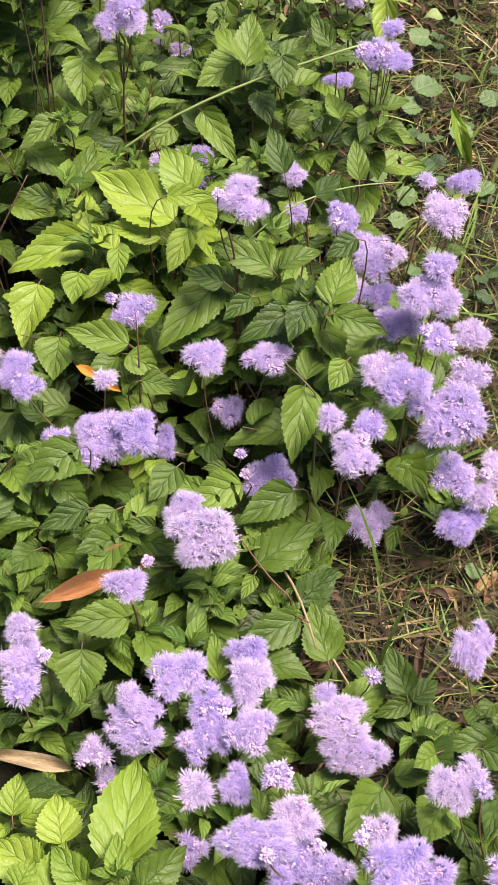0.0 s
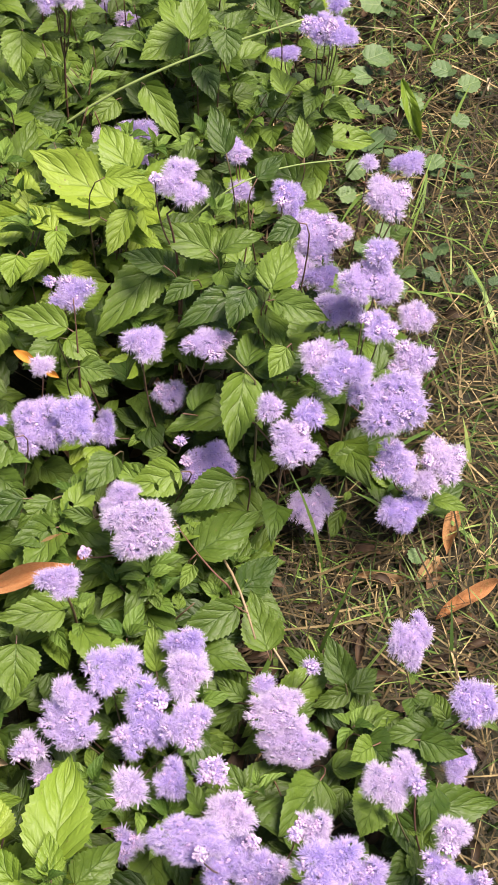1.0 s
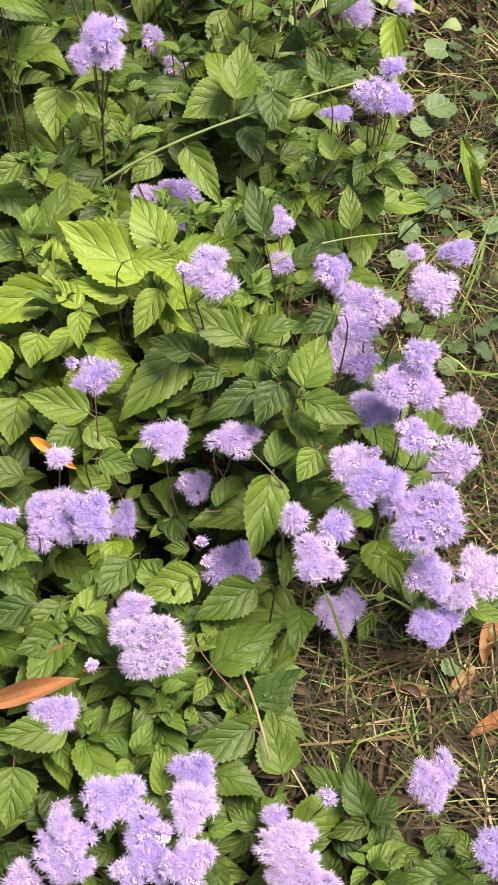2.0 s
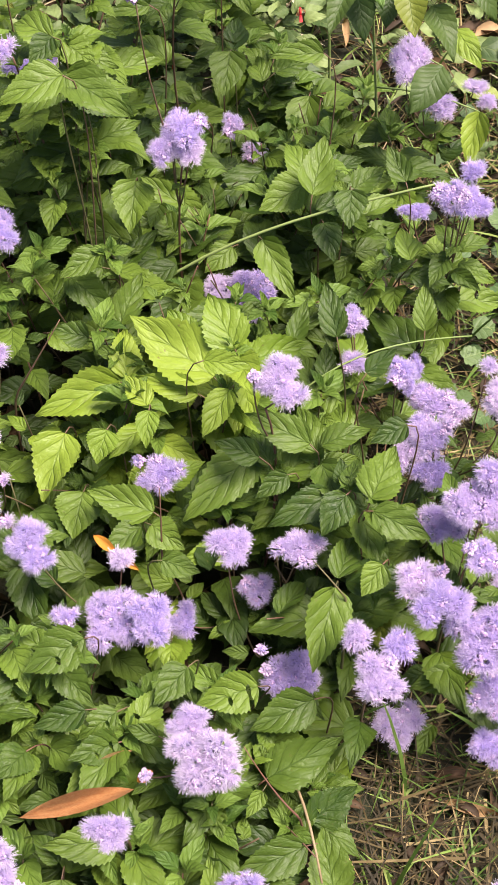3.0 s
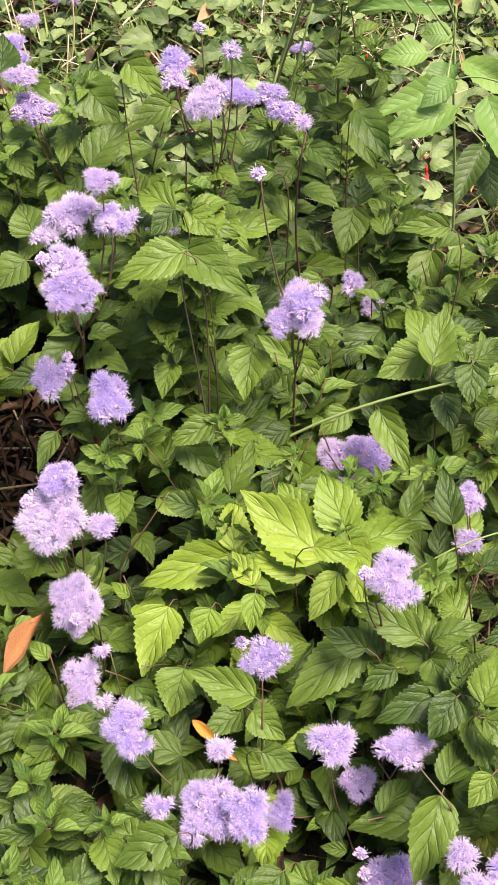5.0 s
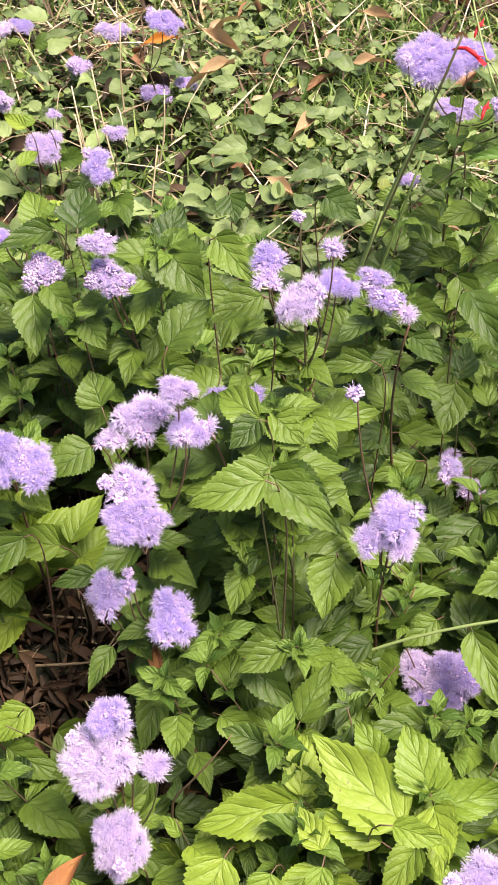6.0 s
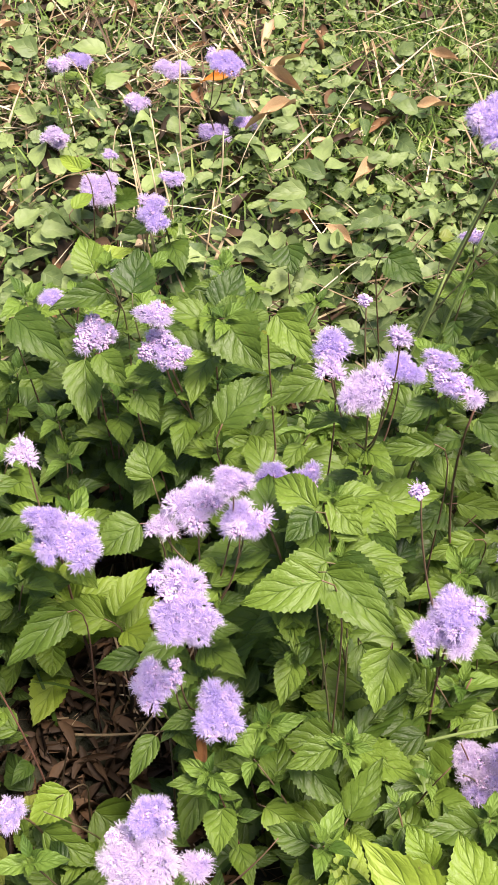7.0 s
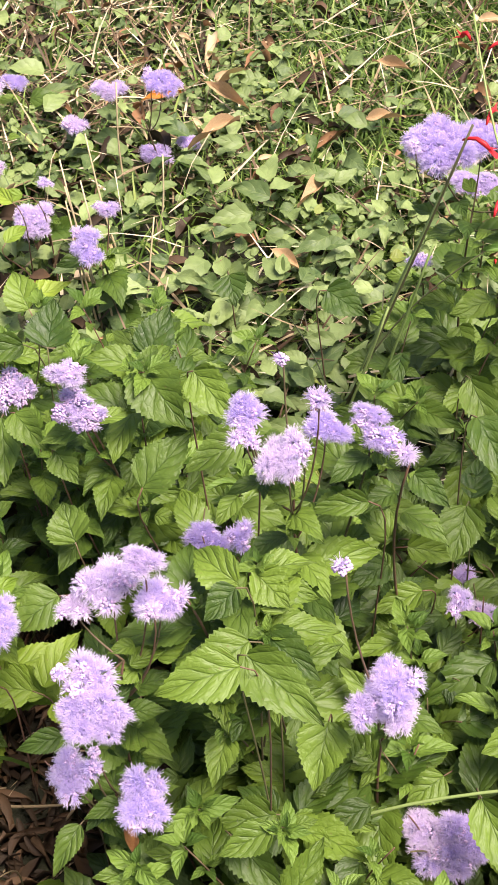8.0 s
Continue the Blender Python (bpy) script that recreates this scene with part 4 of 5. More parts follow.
shoots = 0
tries = 0
while shoots < 400 and tries < 12000:
    tries += 1
    x, y = rng.uniform(-1.3, 0.3), rng.uniform(0.0, 1.98)
    seen_part = abs(x - (0.05 - 0.32 * max(0, y - 0.6))) < 0.30 + 0.13 * y
    if not in_bed(x, y) or (not seen_part and rng.random() < 0.7):
        continue
    h = canopy(x, y) * rng.uniform(0.76, 1.02) - 0.010
    if h < 0.04:
        continue
    shoots += 1
    plant = root("leafy_shoot", x, y, 0, "leafy mistflower shoot without flowers, matt green serrated leaves", "plant", "leafy shoots in the bed")
    lean = Vector((rng.uniform(-0.06, 0.06), rng.uniform(-0.09, 0.03), 0))
    pts = bezier((x, y, -0.01), (x, y, 0.4 * h), Vector((x, y, 0.7 * h)) + lean * 0.5, Vector((x, y, h)) + lean, 8)
    put("stem", stem_mesh(pts, 0.0014, 0.0007), plant)
    yellowish = ((x + 0.13) / 0.16) ** 2 + ((y - 1.13) / 0.13) ** 2 < 1 and rng.random() < 0.55
    pairs(plant, pts, "y" if yellowish else "g", first=0.3, last=1.0, step=0.035, size=0.066)
    if not shades(pts[-1]) and not covers(pts[-1]):
        shoot_tip(plant, pts[-1])


# ---- joined small growth ----


class Heap:
    """Many small pieces joined into one mesh."""

    def __init__(self):
        self.v, self.f, self.u = [], [], []

    def add(self, verts, faces, m=None, uvs=None):
        o = len(self.v)
        self.v += [m @ Vector(q) for q in verts] if m is not None else list(verts)
        self.f += [tuple(k + o for k in face) for face in faces]
        if uvs is not None:
            self.u += uvs

    def make(self, name, mat, label, category):
        me = mesh_from(name, self.v, self.f, mat, self.u if self.u else None)
        return tagged(new(name, me), label, category, kind="stuff")


# lower leaves, with the shade under the canopy painted into their green
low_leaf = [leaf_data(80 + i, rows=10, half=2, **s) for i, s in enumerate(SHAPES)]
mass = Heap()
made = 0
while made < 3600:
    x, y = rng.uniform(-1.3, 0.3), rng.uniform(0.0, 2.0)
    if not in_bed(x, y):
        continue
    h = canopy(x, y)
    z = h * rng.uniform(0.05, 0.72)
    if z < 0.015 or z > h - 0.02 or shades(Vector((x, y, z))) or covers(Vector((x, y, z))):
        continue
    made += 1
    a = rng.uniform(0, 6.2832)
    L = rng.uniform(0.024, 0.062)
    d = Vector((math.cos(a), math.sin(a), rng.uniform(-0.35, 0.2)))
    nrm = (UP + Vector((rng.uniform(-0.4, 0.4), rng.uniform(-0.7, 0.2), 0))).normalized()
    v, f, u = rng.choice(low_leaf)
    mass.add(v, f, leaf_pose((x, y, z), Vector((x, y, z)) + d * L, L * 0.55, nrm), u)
mass.make("undergrowth", LEAF_MASS_SHADED, "dense lower foliage of serrated green leaves in the bed, coloured darker for shade", "foliage")


# ---- lawn: grass, straw, ivy leaves ----
def fade(x, y, x0, x1, y0, y1, soft=0.45):
    """1 inside the area, thinning out unevenly beyond its edges."""
    d = math.hypot(max(x0 - x, 0, x - x1), max(y0 - y, 0, y - y1))
    return math.exp(-((d / soft) ** 1.3) * (0.6 + 0.8 * patchy(x, y, 2.2, 1.0)))


def lawn_share(x, y):
    """How open the lawn is at a place: 1 in the open, 0 inside the bed."""
    if in_bed(x, y):
        return 0.12
    return 1.0


def blade(heap, x, y, z, length, width, heading, lean, curl, flat=False):
    d = Vector((math.cos(heading), math.sin(heading), 0))
    side = Vector((-d.y, d.x, 0)) * width * 0.5
    pts = []
    p = Vector((x, y, z))
    ang = lean
    n = 4
    for i in range(n + 1):
        pts.append(p.copy())
        p = p + (d * math.sin(ang) + UP * math.cos(ang)) * (length / n)
        ang += curl / n
        if p.z < 0.004:
            p.z = 0.004 + 0.003 * rng.random()
    v, f = [], []
    for i, q in enumerate(pts):
        k = (1 - (i / n) ** 2.2) * 0.95 + 0.05
        v += [q - side * k, q + side * k]
    for i in range(n):
        f.append((2 * i, 2 * i + 1, 2 * i + 3, 2 * i + 2))
    heap.add(v, f)


def scatter(n, box, seed, weight):
    g = random.Random(seed)
    got = 0
    guard = 0
    while got < n and guard < n * 30:
        guard += 1
        x, y = g.uniform(box[0], box[1]), g.uniform(box[2], box[3])
        if g.random() < weight(x, y):
            got += 1
            yield x, y, g


grass = Heap()
for x, y, g in scatter(5200, (0.02, 1.9, -0.7, 2.4), 3, lambda x, y: (0.0 if in_bed(x, y) or in_bed(x - 0.06, y) else 1.0) * fade(x, y, 0.02, 0.5, 0.45, 2.1, 0.3) * lawn_share(x, y) * (0.35 + 0.65 * patchy(x, y, 7)) * (1.5 if x < 0.3 and 1.15 < y < 2.0 else 1.0)):
    blade(grass, x, y, 0, g.uniform(0.03, 0.11), g.uniform(0.0012, 0.003), g.uniform(0, 6.3), g.uniform(0.7, 1.45), g.uniform(0.1, 0.9))
for x, y, g in scatter(19000, (-2.6, 1.4, 1.75, 4.6), 4, lambda x, y: fade(x, y, -1.25, 0.3, 1.75, 3.1) * (0.4 if x < -0.5 and 1.8 < y < 2.3 else 1.0) * lawn_share(x, y) * (0.25 + 0.75 * patchy(x, y, 3, 5.0) ** 2) * (2.4 if -0.62 < x < -0.2 and 2.3 < y < 3.0 else 0.7) * (0.3 if x > -0.07 and y < 2.4 else 1.0)):
    blade(grass, x, y, 0, g.uniform(0.03, 0.10), g.uniform(0.0028, 0.0062), g.uniform(0, 6.3), g.uniform(0.2, 1.1), g.uniform(0.3, 1.4))
for x, y, g in scatter(26000, (-4.5, 4.0, -2.5, 7.0), 24, lambda x, y: (0.06 if in_bed(x, y) else 1.0) * (1 - 0.9 * fade(x, y, -1.25, 0.6, 0.35, 3.1)) * math.exp(-0.7 * max(0.0, math.hypot(x + 0.35, y - 1.7) - 1.0)) * (0.3 + 0.7 * patchy(x, y, 2.0))):
    blade(grass, x, y, 0, g.uniform(0.05, 0.15), g.uniform(0.004, 0.008), g.uniform(0, 6.3), g.uniform(0.1, 1.1), g.uniform(0.2, 1.3))
grass.make("grass", GRASS, "short uneven green grass on the lawn", "grass")

dry_grass = Heap()
for x, y, g in scatter(14000, (0.0, 1.9, -0.7, 2.4), 5, lambda x, y: fade(x, y, 0.0, 0.5, 0.45, 2.1, 0.3) * lawn_share(x, y) * (0.6 if x < 0.3 and 1.3 < y < 2.0 else 0.9)):
    blade(dry_grass, x, y, g.uniform(0.002, 0.02), g.uniform(0.03, 0.13), g.uniform(0.0008, 0.0028), g.uniform(0, 6.3), g.uniform(1.2, 1.65), g.uniform(-0.2, 0.5))
for x, y, g in scatter(300, (0.0, 0.6, 0.5, 2.1), 31, lambda x, y: lawn_share(x, y)):
    blade(dry_grass, x, y, g.uniform(0.012, 0.03), g.uniform(0.08, 0.2), g.uniform(0.0018, 0.0036), g.uniform(0, 6.3), g.uniform(1.35, 1.6), g.uniform(-0.1, 0.3))
dry_grass.make("dry_grass", DRY_GRASS, "brown matted dead grass beside the bed", "dry grass")

straw = Heap()
for x, y, g in scatter(7500, (-2.6, 1.4, 1.7, 4.6), 6, lambda x, y: fade(x, y, -1.25, 0.3, 1.7, 3.1) * (0.4 if x < -0.5 and 1.8 < y < 2.3 else 1.0) * lawn_share(x, y) * (0.15 + 0.6 * patchy(x, y, 2.5, 9.0)) * (1.6 if x < -0.72 - 0.3 * (y - 2.6) and y > 2.35 else 1.0) * (0.12 if x > -0.07 and y < 2.4 else 1.0)):
    blade(straw, x, y, g.uniform(0.004, 0.05), g.uniform(0.03, 0.13), g.uniform(0.0016, 0.005), g.uniform(0, 6.3), g.uniform(1.0, 1.6), g.uniform(-0.2, 0.6))
for x, y, g in scatter(500, (-0.75, 0.1, 1.0, 1.6), 8, lambda x, y: 0.9):
    blade(straw, x, y, g.uniform(0.001, 0.01), g.uniform(0.03, 0.10), g.uniform(0.001, 0.0025), g.uniform(0, 6.3), g.uniform(1.3, 1.65), g.uniform(-0.2, 0.4))
for x, y, g in scatter(170, (-1.4, 0.2, 2.0, 3.4), 9, lambda x, y: lawn_share(x, y) * (1.0 if y > 2.3 else 0.4) * (0.1 if x > -0.07 and y < 2.4 else 1.0)):
    blade(straw, x, y, g.uniform(0.01, 0.05), g.uniform(0.12, 0.30), g.uniform(0.0018, 0.0034), g.uniform(0, 6.3), g.uniform(0.5, 1.3), g.uniform(0.4, 1.5))
straw.make("straw", STRAW, "dry tan straw and dead grass lying on the ground", "straw")


def round_leaf(seed, lobes=9):
    """A small round scalloped leaf with a notch at its stalk, unit width."""
    r = random.Random(seed)
    v, u, f = [(0, 0, 0)], [(0.5, 0.05)], []
    n = lobes * 2
    for i in range(n + 1):
        a = radians(-62) + radians(304) * i / n
        k = 0.5 * (1.05 if i % 2 else 0.93) * (0.92 + 0.08 * r.random())
        x, y = k * math.cos(a), 0.32 + k * math.sin(a)
        v.append((x, y, 0.10 * (x * x + (y - 0.3) ** 2) * 2 - 0.03 * math.cos(3 * a)))
        u.append((0.5 + x, min(max(y, 0), 1)))
    for i in range(n):
        f.append((0, i + 1, i + 2))
    return v, f, u


rounds = [round_leaf(i) for i in range(4)]
ovals = [leaf_data(120 + i, rows=8, half=2, early=0.5, late=0.6 + 0.15 * i, teeth=0.0, droop=0.2, fold=0.25, wave=0.08) for i in range(3)]
ivy = Heap()
for x, y, g in scatter(16000, (-2.6, 1.4, 1.72, 4.6), 11, lambda x, y: (0.35 if x < -0.75 and y > 2.5 else 1.0) * (0.35 if -0.62 < x < -0.2 and y > 2.35 else 1.0) * fade(x, y, -1.25, 0.3, 1.72, 3.1) * (0.4 if x < -0.5 and 1.8 < y < 2.3 else 1.0) * lawn_share(x, y) * (0.06 + 0.94 * patchy(x, y, 4.5, 2.0) ** 2) * (0.02 if x > -0.06 and y < 2.15 else 1.0)):
    L = g.choice((0.007, 0.009, 0.011, 0.014, 0.018, 0.023, 0.030)) * g.uniform(0.8, 1.2)
    a = g.uniform(0, 6.3)
    d = Vector((math.cos(a), math.sin(a), g.uniform(-0.2, 0.3)))
    z = g.uniform(0.012, 0.07)
    v, f, u = g.choice(rounds if g.random() < 0.2 else ovals)
    ivy.add(v, f, leaf_pose((x, y, z), Vector((x, y, z)) + d * L, L * g.uniform(0.5, 0.95), (UP + Vector((g.uniform(-0.7, 0.7), g.uniform(-0.8, 0.5), 0))).normalized()), u)
for x, y, g in scatter(560, (-1.1, 0.3, 1.78, 2.6), 13, lambda x, y: lawn_share(x, y) * math.exp(-2.2 * max(0.0, y - 1.95)) * (0.25 if x > -0.02 else 1.0) * (0.25 + 0.75 * patchy(x, y, 5, 7.0))):
    L = g.uniform(0.03, 0.062)
    a = g.uniform(0, 6.3)
    d = Vector((math.cos(a), math.sin(a), g.uniform(-0.35, 0.25)))
    z = g.uniform(0.02, 0.10)
    v, f, u = g.choice(low_leaf)
    ivy.add(v, f, leaf_pose((x, y, z), Vector((x, y, z)) + d * L, L * g.uniform(0.45, 0.65), (UP + Vector((g.uniform(-0.5, 0.5), g.uniform(-0.8, 0.3), 0))).normalized()), u)
ivy.make("ground_ivy", IVY, "low carpet of small round and oval green leaves on the lawn", "ground cover")

# ivy at the bed's right edge, its shade carried by the leaf colour
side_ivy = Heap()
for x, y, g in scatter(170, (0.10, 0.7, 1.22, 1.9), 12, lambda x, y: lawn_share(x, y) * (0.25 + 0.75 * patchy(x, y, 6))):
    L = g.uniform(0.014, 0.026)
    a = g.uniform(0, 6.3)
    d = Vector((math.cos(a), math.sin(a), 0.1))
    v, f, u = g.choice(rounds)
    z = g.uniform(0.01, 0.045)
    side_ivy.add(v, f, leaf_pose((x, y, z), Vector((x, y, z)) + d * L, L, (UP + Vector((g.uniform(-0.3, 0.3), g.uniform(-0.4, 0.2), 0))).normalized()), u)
side_ivy.make("ground_ivy", IVY_PAINTED_SHADE, "round scalloped ground ivy leaves beside the bed, shade painted into their green", "ground cover")

# dead leaves; their extra darkness is painted shade for hollow and sage edge
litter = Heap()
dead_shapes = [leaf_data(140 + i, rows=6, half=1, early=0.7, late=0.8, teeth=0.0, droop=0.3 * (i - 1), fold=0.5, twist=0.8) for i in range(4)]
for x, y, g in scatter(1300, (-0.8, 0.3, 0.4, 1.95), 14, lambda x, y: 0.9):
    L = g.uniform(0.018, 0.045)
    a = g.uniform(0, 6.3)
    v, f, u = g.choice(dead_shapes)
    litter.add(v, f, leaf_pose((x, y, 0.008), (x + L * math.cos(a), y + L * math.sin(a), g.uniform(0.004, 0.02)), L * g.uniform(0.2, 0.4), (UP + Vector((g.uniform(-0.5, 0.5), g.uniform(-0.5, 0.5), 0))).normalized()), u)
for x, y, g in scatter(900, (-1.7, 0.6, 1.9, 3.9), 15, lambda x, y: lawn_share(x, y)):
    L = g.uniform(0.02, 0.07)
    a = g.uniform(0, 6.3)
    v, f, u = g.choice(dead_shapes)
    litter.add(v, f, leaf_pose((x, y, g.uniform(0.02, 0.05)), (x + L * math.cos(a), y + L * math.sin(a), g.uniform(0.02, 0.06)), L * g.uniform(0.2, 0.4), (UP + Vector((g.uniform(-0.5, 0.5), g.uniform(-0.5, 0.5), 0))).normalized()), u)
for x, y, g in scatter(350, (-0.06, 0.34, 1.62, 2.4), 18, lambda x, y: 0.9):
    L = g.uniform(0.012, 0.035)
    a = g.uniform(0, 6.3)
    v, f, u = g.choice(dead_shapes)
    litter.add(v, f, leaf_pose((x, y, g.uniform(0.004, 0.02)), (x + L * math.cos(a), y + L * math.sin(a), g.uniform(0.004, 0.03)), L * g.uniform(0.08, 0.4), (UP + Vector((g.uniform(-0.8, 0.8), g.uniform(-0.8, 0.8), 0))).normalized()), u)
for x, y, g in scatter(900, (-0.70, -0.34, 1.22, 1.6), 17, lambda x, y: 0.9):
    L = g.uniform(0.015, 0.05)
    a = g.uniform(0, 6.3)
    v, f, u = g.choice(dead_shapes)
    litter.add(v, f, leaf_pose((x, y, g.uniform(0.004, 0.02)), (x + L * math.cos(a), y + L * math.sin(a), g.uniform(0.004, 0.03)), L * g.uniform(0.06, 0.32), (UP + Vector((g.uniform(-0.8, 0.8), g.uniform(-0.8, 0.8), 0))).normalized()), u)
litter.make("leaf_litter", SHADED_LITTER, "brown dead leaves strewn under the plants, darkened in place of shade", "leaf litter")

dry = Heap()
for x, y, g in scatter(330, (-1.5, 0.4, 1.95, 3.4), 19, lambda x, y: lawn_share(x, y) * (1.0 if x < -0.7 and y > 2.4 else 0.5) * (0.2 + 0.8 * patchy(x, y, 3, 4.0))):
    L = g.uniform(0.02, 0.065)
    a = g.uniform(0, 6.3)
    v, f, u = g.choice(dead_shapes)
    dry.add(v, f, leaf_pose((x, y, g.uniform(0.03, 0.06)), (x + L * math.cos(a), y + L * math.sin(a), g.uniform(0.03, 0.07)), L * g.uniform(0.12, 0.4), (UP + Vector((g.uniform(-0.5, 0.5), g.uniform(-0.6, 0.3), 0))).normalized()), u)
dry.make("dry_leaves", DRY_LEAVES, "tan and rust-brown dry leaves scattered over the lawn", "dry leaves")

# ---- ground ----
gv, gf = [], []
steps = [-60, -20, -8, -4] + [-2.4 + 0.12 * i for i in range(41)] + [4, 8, 20, 60]
for yy in steps:
    for xx in steps:
        near = max(0.0, 1 - max(abs(xx), abs(yy - 1.5)) / 4.0)
        gv.append((xx, yy + 1.2, 0.006 * near * noise.noise(Vector((xx * 5, yy * 5, 0)))))
k = len(steps)
for j in range(k - 1):
    for i in range(k - 1):
        gf.append((j * k + i, j * k + i + 1, (j + 1) * k + i + 1, (j + 1) * k + i))
ground = tagged(new("ground", mesh_from("ground", gv, gf, SOIL)), "brown soil with thatch and sparse green", "ground", kind="structure")


# ---- fallen leaves ----
def fallen_leaf(x0, y0, z0, x1, y1, z1, w, mat, label, seed, group="fallen leaves"):
    me = mesh_from("fallen_leaf", *leaf_data(seed, rows=10, half=2, early=0.75, late=0.85, teeth=0.0, fold=0.35, droop=rng.uniform(-0.12, 0.16), twist=rng.uniform(-0.4, 0.4), wave=0.09)[:2], mat, leaf_data(seed, rows=10, half=2)[2])
    nrm = (UP + Vector((rng.uniform(-0.3, 0.3), -0.35, 0))).normalized()
    ob = new("fallen_leaf", me)
    ob.matrix_basis = leaf_pose((x0, y0, z0), (x1, y1, z1), w, nrm)
    return tagged(ob, label, "leaf", group)


ON_PLANTS = "long orange-brown dead leaf caught on the foliage"
ON_GROUND = "curled tan-brown dead leaf lying in the grass"
for row in [(-0.098, 0.763, 0.170, -0.190, 0.725, 0.169, 0.017), (-0.106, 0.803, 0.162, -0.146, 0.776, 0.160, 0.008), (-0.352, 1.096, 0.185, -0.371, 1.012, 0.175, 0.019), (-0.359, 1.308, 0.222, -0.337, 1.262, 0.212, 0.012)]:
    fallen_leaf(*row, DEAD, ON_PLANTS, 301)
for i, row in enumerate([(0.180, 0.861, 0.014, 0.233, 0.852, 0.014, 0.013), (0.290, 0.945, 0.024, 0.276, 0.891, 0.014, 0.018), (0.188, 0.861, 0.010, 0.234, 0.855, 0.012, 0.010),
                         (0.258, 0.808, 0.018, 0.325, 0.849, 0.028, 0.017), (0.241, 0.859, 0.012, 0.268, 0.887, 0.017, 0.013), (0.275, 1.607, 0.030, 0.305, 1.577, 0.024, 0.012)]):
    fallen_leaf(*row, DEAD, ON_GROUND, 310 + i)
for i, row in enumerate([(-0.729, 2.563, 0.080, -0.637, 2.521, 0.070, 0.016), (-0.693, 2.395, 0.075, -0.636, 2.473, 0.085, 0.013), (-0.456, 2.529, 0.080, -0.397, 2.547, 0.082, 0.014),
                         (-0.472, 2.391, 0.070, -0.501, 2.317, 0.065, 0.017), (-0.509, 2.211, 0.075, -0.458, 2.183, 0.070, 0.017), (-0.506, 2.563, 0.075, -0.486, 2.524, 0.070, 0.016),
                         (-0.486, 2.689, 0.075, -0.418, 2.679, 0.075, 0.013), (-0.603, 2.252, 0.070, -0.583, 2.204, 0.070, 0.015)]):
    fallen_leaf(*row, DRY_LEAVES, "dry tan leaf lying on the ground cover", 330 + i)
for i, row in enumerate([(-0.178, 1.002, 0.194, -0.152, 0.984, 0.190, 0.010), (-0.150, 0.985, 0.190, -0.130, 0.972, 0.188, 0.008), (-0.098, 0.775, 0.160, -0.085, 0.785, 0.164, 0.010)]):
    fallen_leaf(*row, ORANGE, "small bright orange withered leaf among the green", 350 + i)
fallen_leaf(-0.806, 2.498, 0.070, -0.752, 2.534, 0.074, 0.016, ORANGE, "bright orange leaf on the lawn behind the bed", 360)
fallen_leaf(-0.147, 0.595, 0.105, -0.222, 0.607, 0.105, 0.016, STRAW, "pale tan dried leaf lying on the foliage", 361)
fallen_leaf(0.258, 1.575, 0.111, 0.285, 1.511, 0.060, 0.019, LEAF_YELLOW, "pale yellow-green blade leaf over the ivy", 362)


# ---- single ivy leaves beside the bed ----
def ivy_plant(x, y, z, w):
    plant = root("ground_ivy_leaf", x, y, 0, "round scalloped ground ivy leaf on a short stalk", "ivy", "ivy beside the bed")
    v, f, u = round_leaf(rng.randrange(99), 10)
    a = rng.uniform(0, 6.3)
    d = Vector((math.cos(a), math.sin(a), 0.1))
    put("blade", mesh_from("blade", v, f, IVY_SINGLE, u), plant, leaf_pose(Vector((x, y, z)) - d * w * 0.3, Vector((x, y, z)) + d * w * 0.7, w, (UP + Vector((rng.uniform(-0.2, 0.2), -0.3, 0))).normalized()))
    put("stalk", stem_mesh(bezier((x + 0.01, y, -0.005), (x + 0.01, y, z * 0.5), (x, y, z * 0.6), Vector((x, y, z)) - d * w * 0.28, 5), 0.0009, 0.0007, GREEN_STEM, 4), plant)


for row in [(0.241, 1.700, 0.050, 0.047), (0.216, 1.673, 0.040, 0.035), (0.327, 1.681, 0.050, 0.031), (0.222, 1.532, 0.040, 0.042), (0.234, 1.698, 0.055, 0.041), (0.158, 1.509, 0.050, 0.038),
            (0.236, 1.814, 0.060, 0.038), (0.241, 0.877, 0.030, 0.021), (0.198, 1.474, 0.040, 0.032), (0.140, 1.458, 0.040, 0.028), (0.185, 1.425, 0.040, 0.027), (0.139, 1.383, 0.040, 0.028)]:
    ivy_plant(*row)
for row in [(0.160, 1.367, 0.040, 0.024), (0.130, 1.405, 0.050, 0.027), (0.362, 1.649, 0.050, 0.033), (0.343, 1.569, 0.050, 0.027), (-0.455, 2.577, 0.040, 0.034), (-0.311, 2.421, 0.040, 0.034), (0.305, 1.493, 0.040, 0.030),
            (0.17, 1.60, 0.05, 0.03), (0.28, 1.60, 0.05, 0.035), (0.20, 1.33, 0.04, 0.022), (0.23, 1.36, 0.04, 0.024)]:
    ivy_plant(*row)


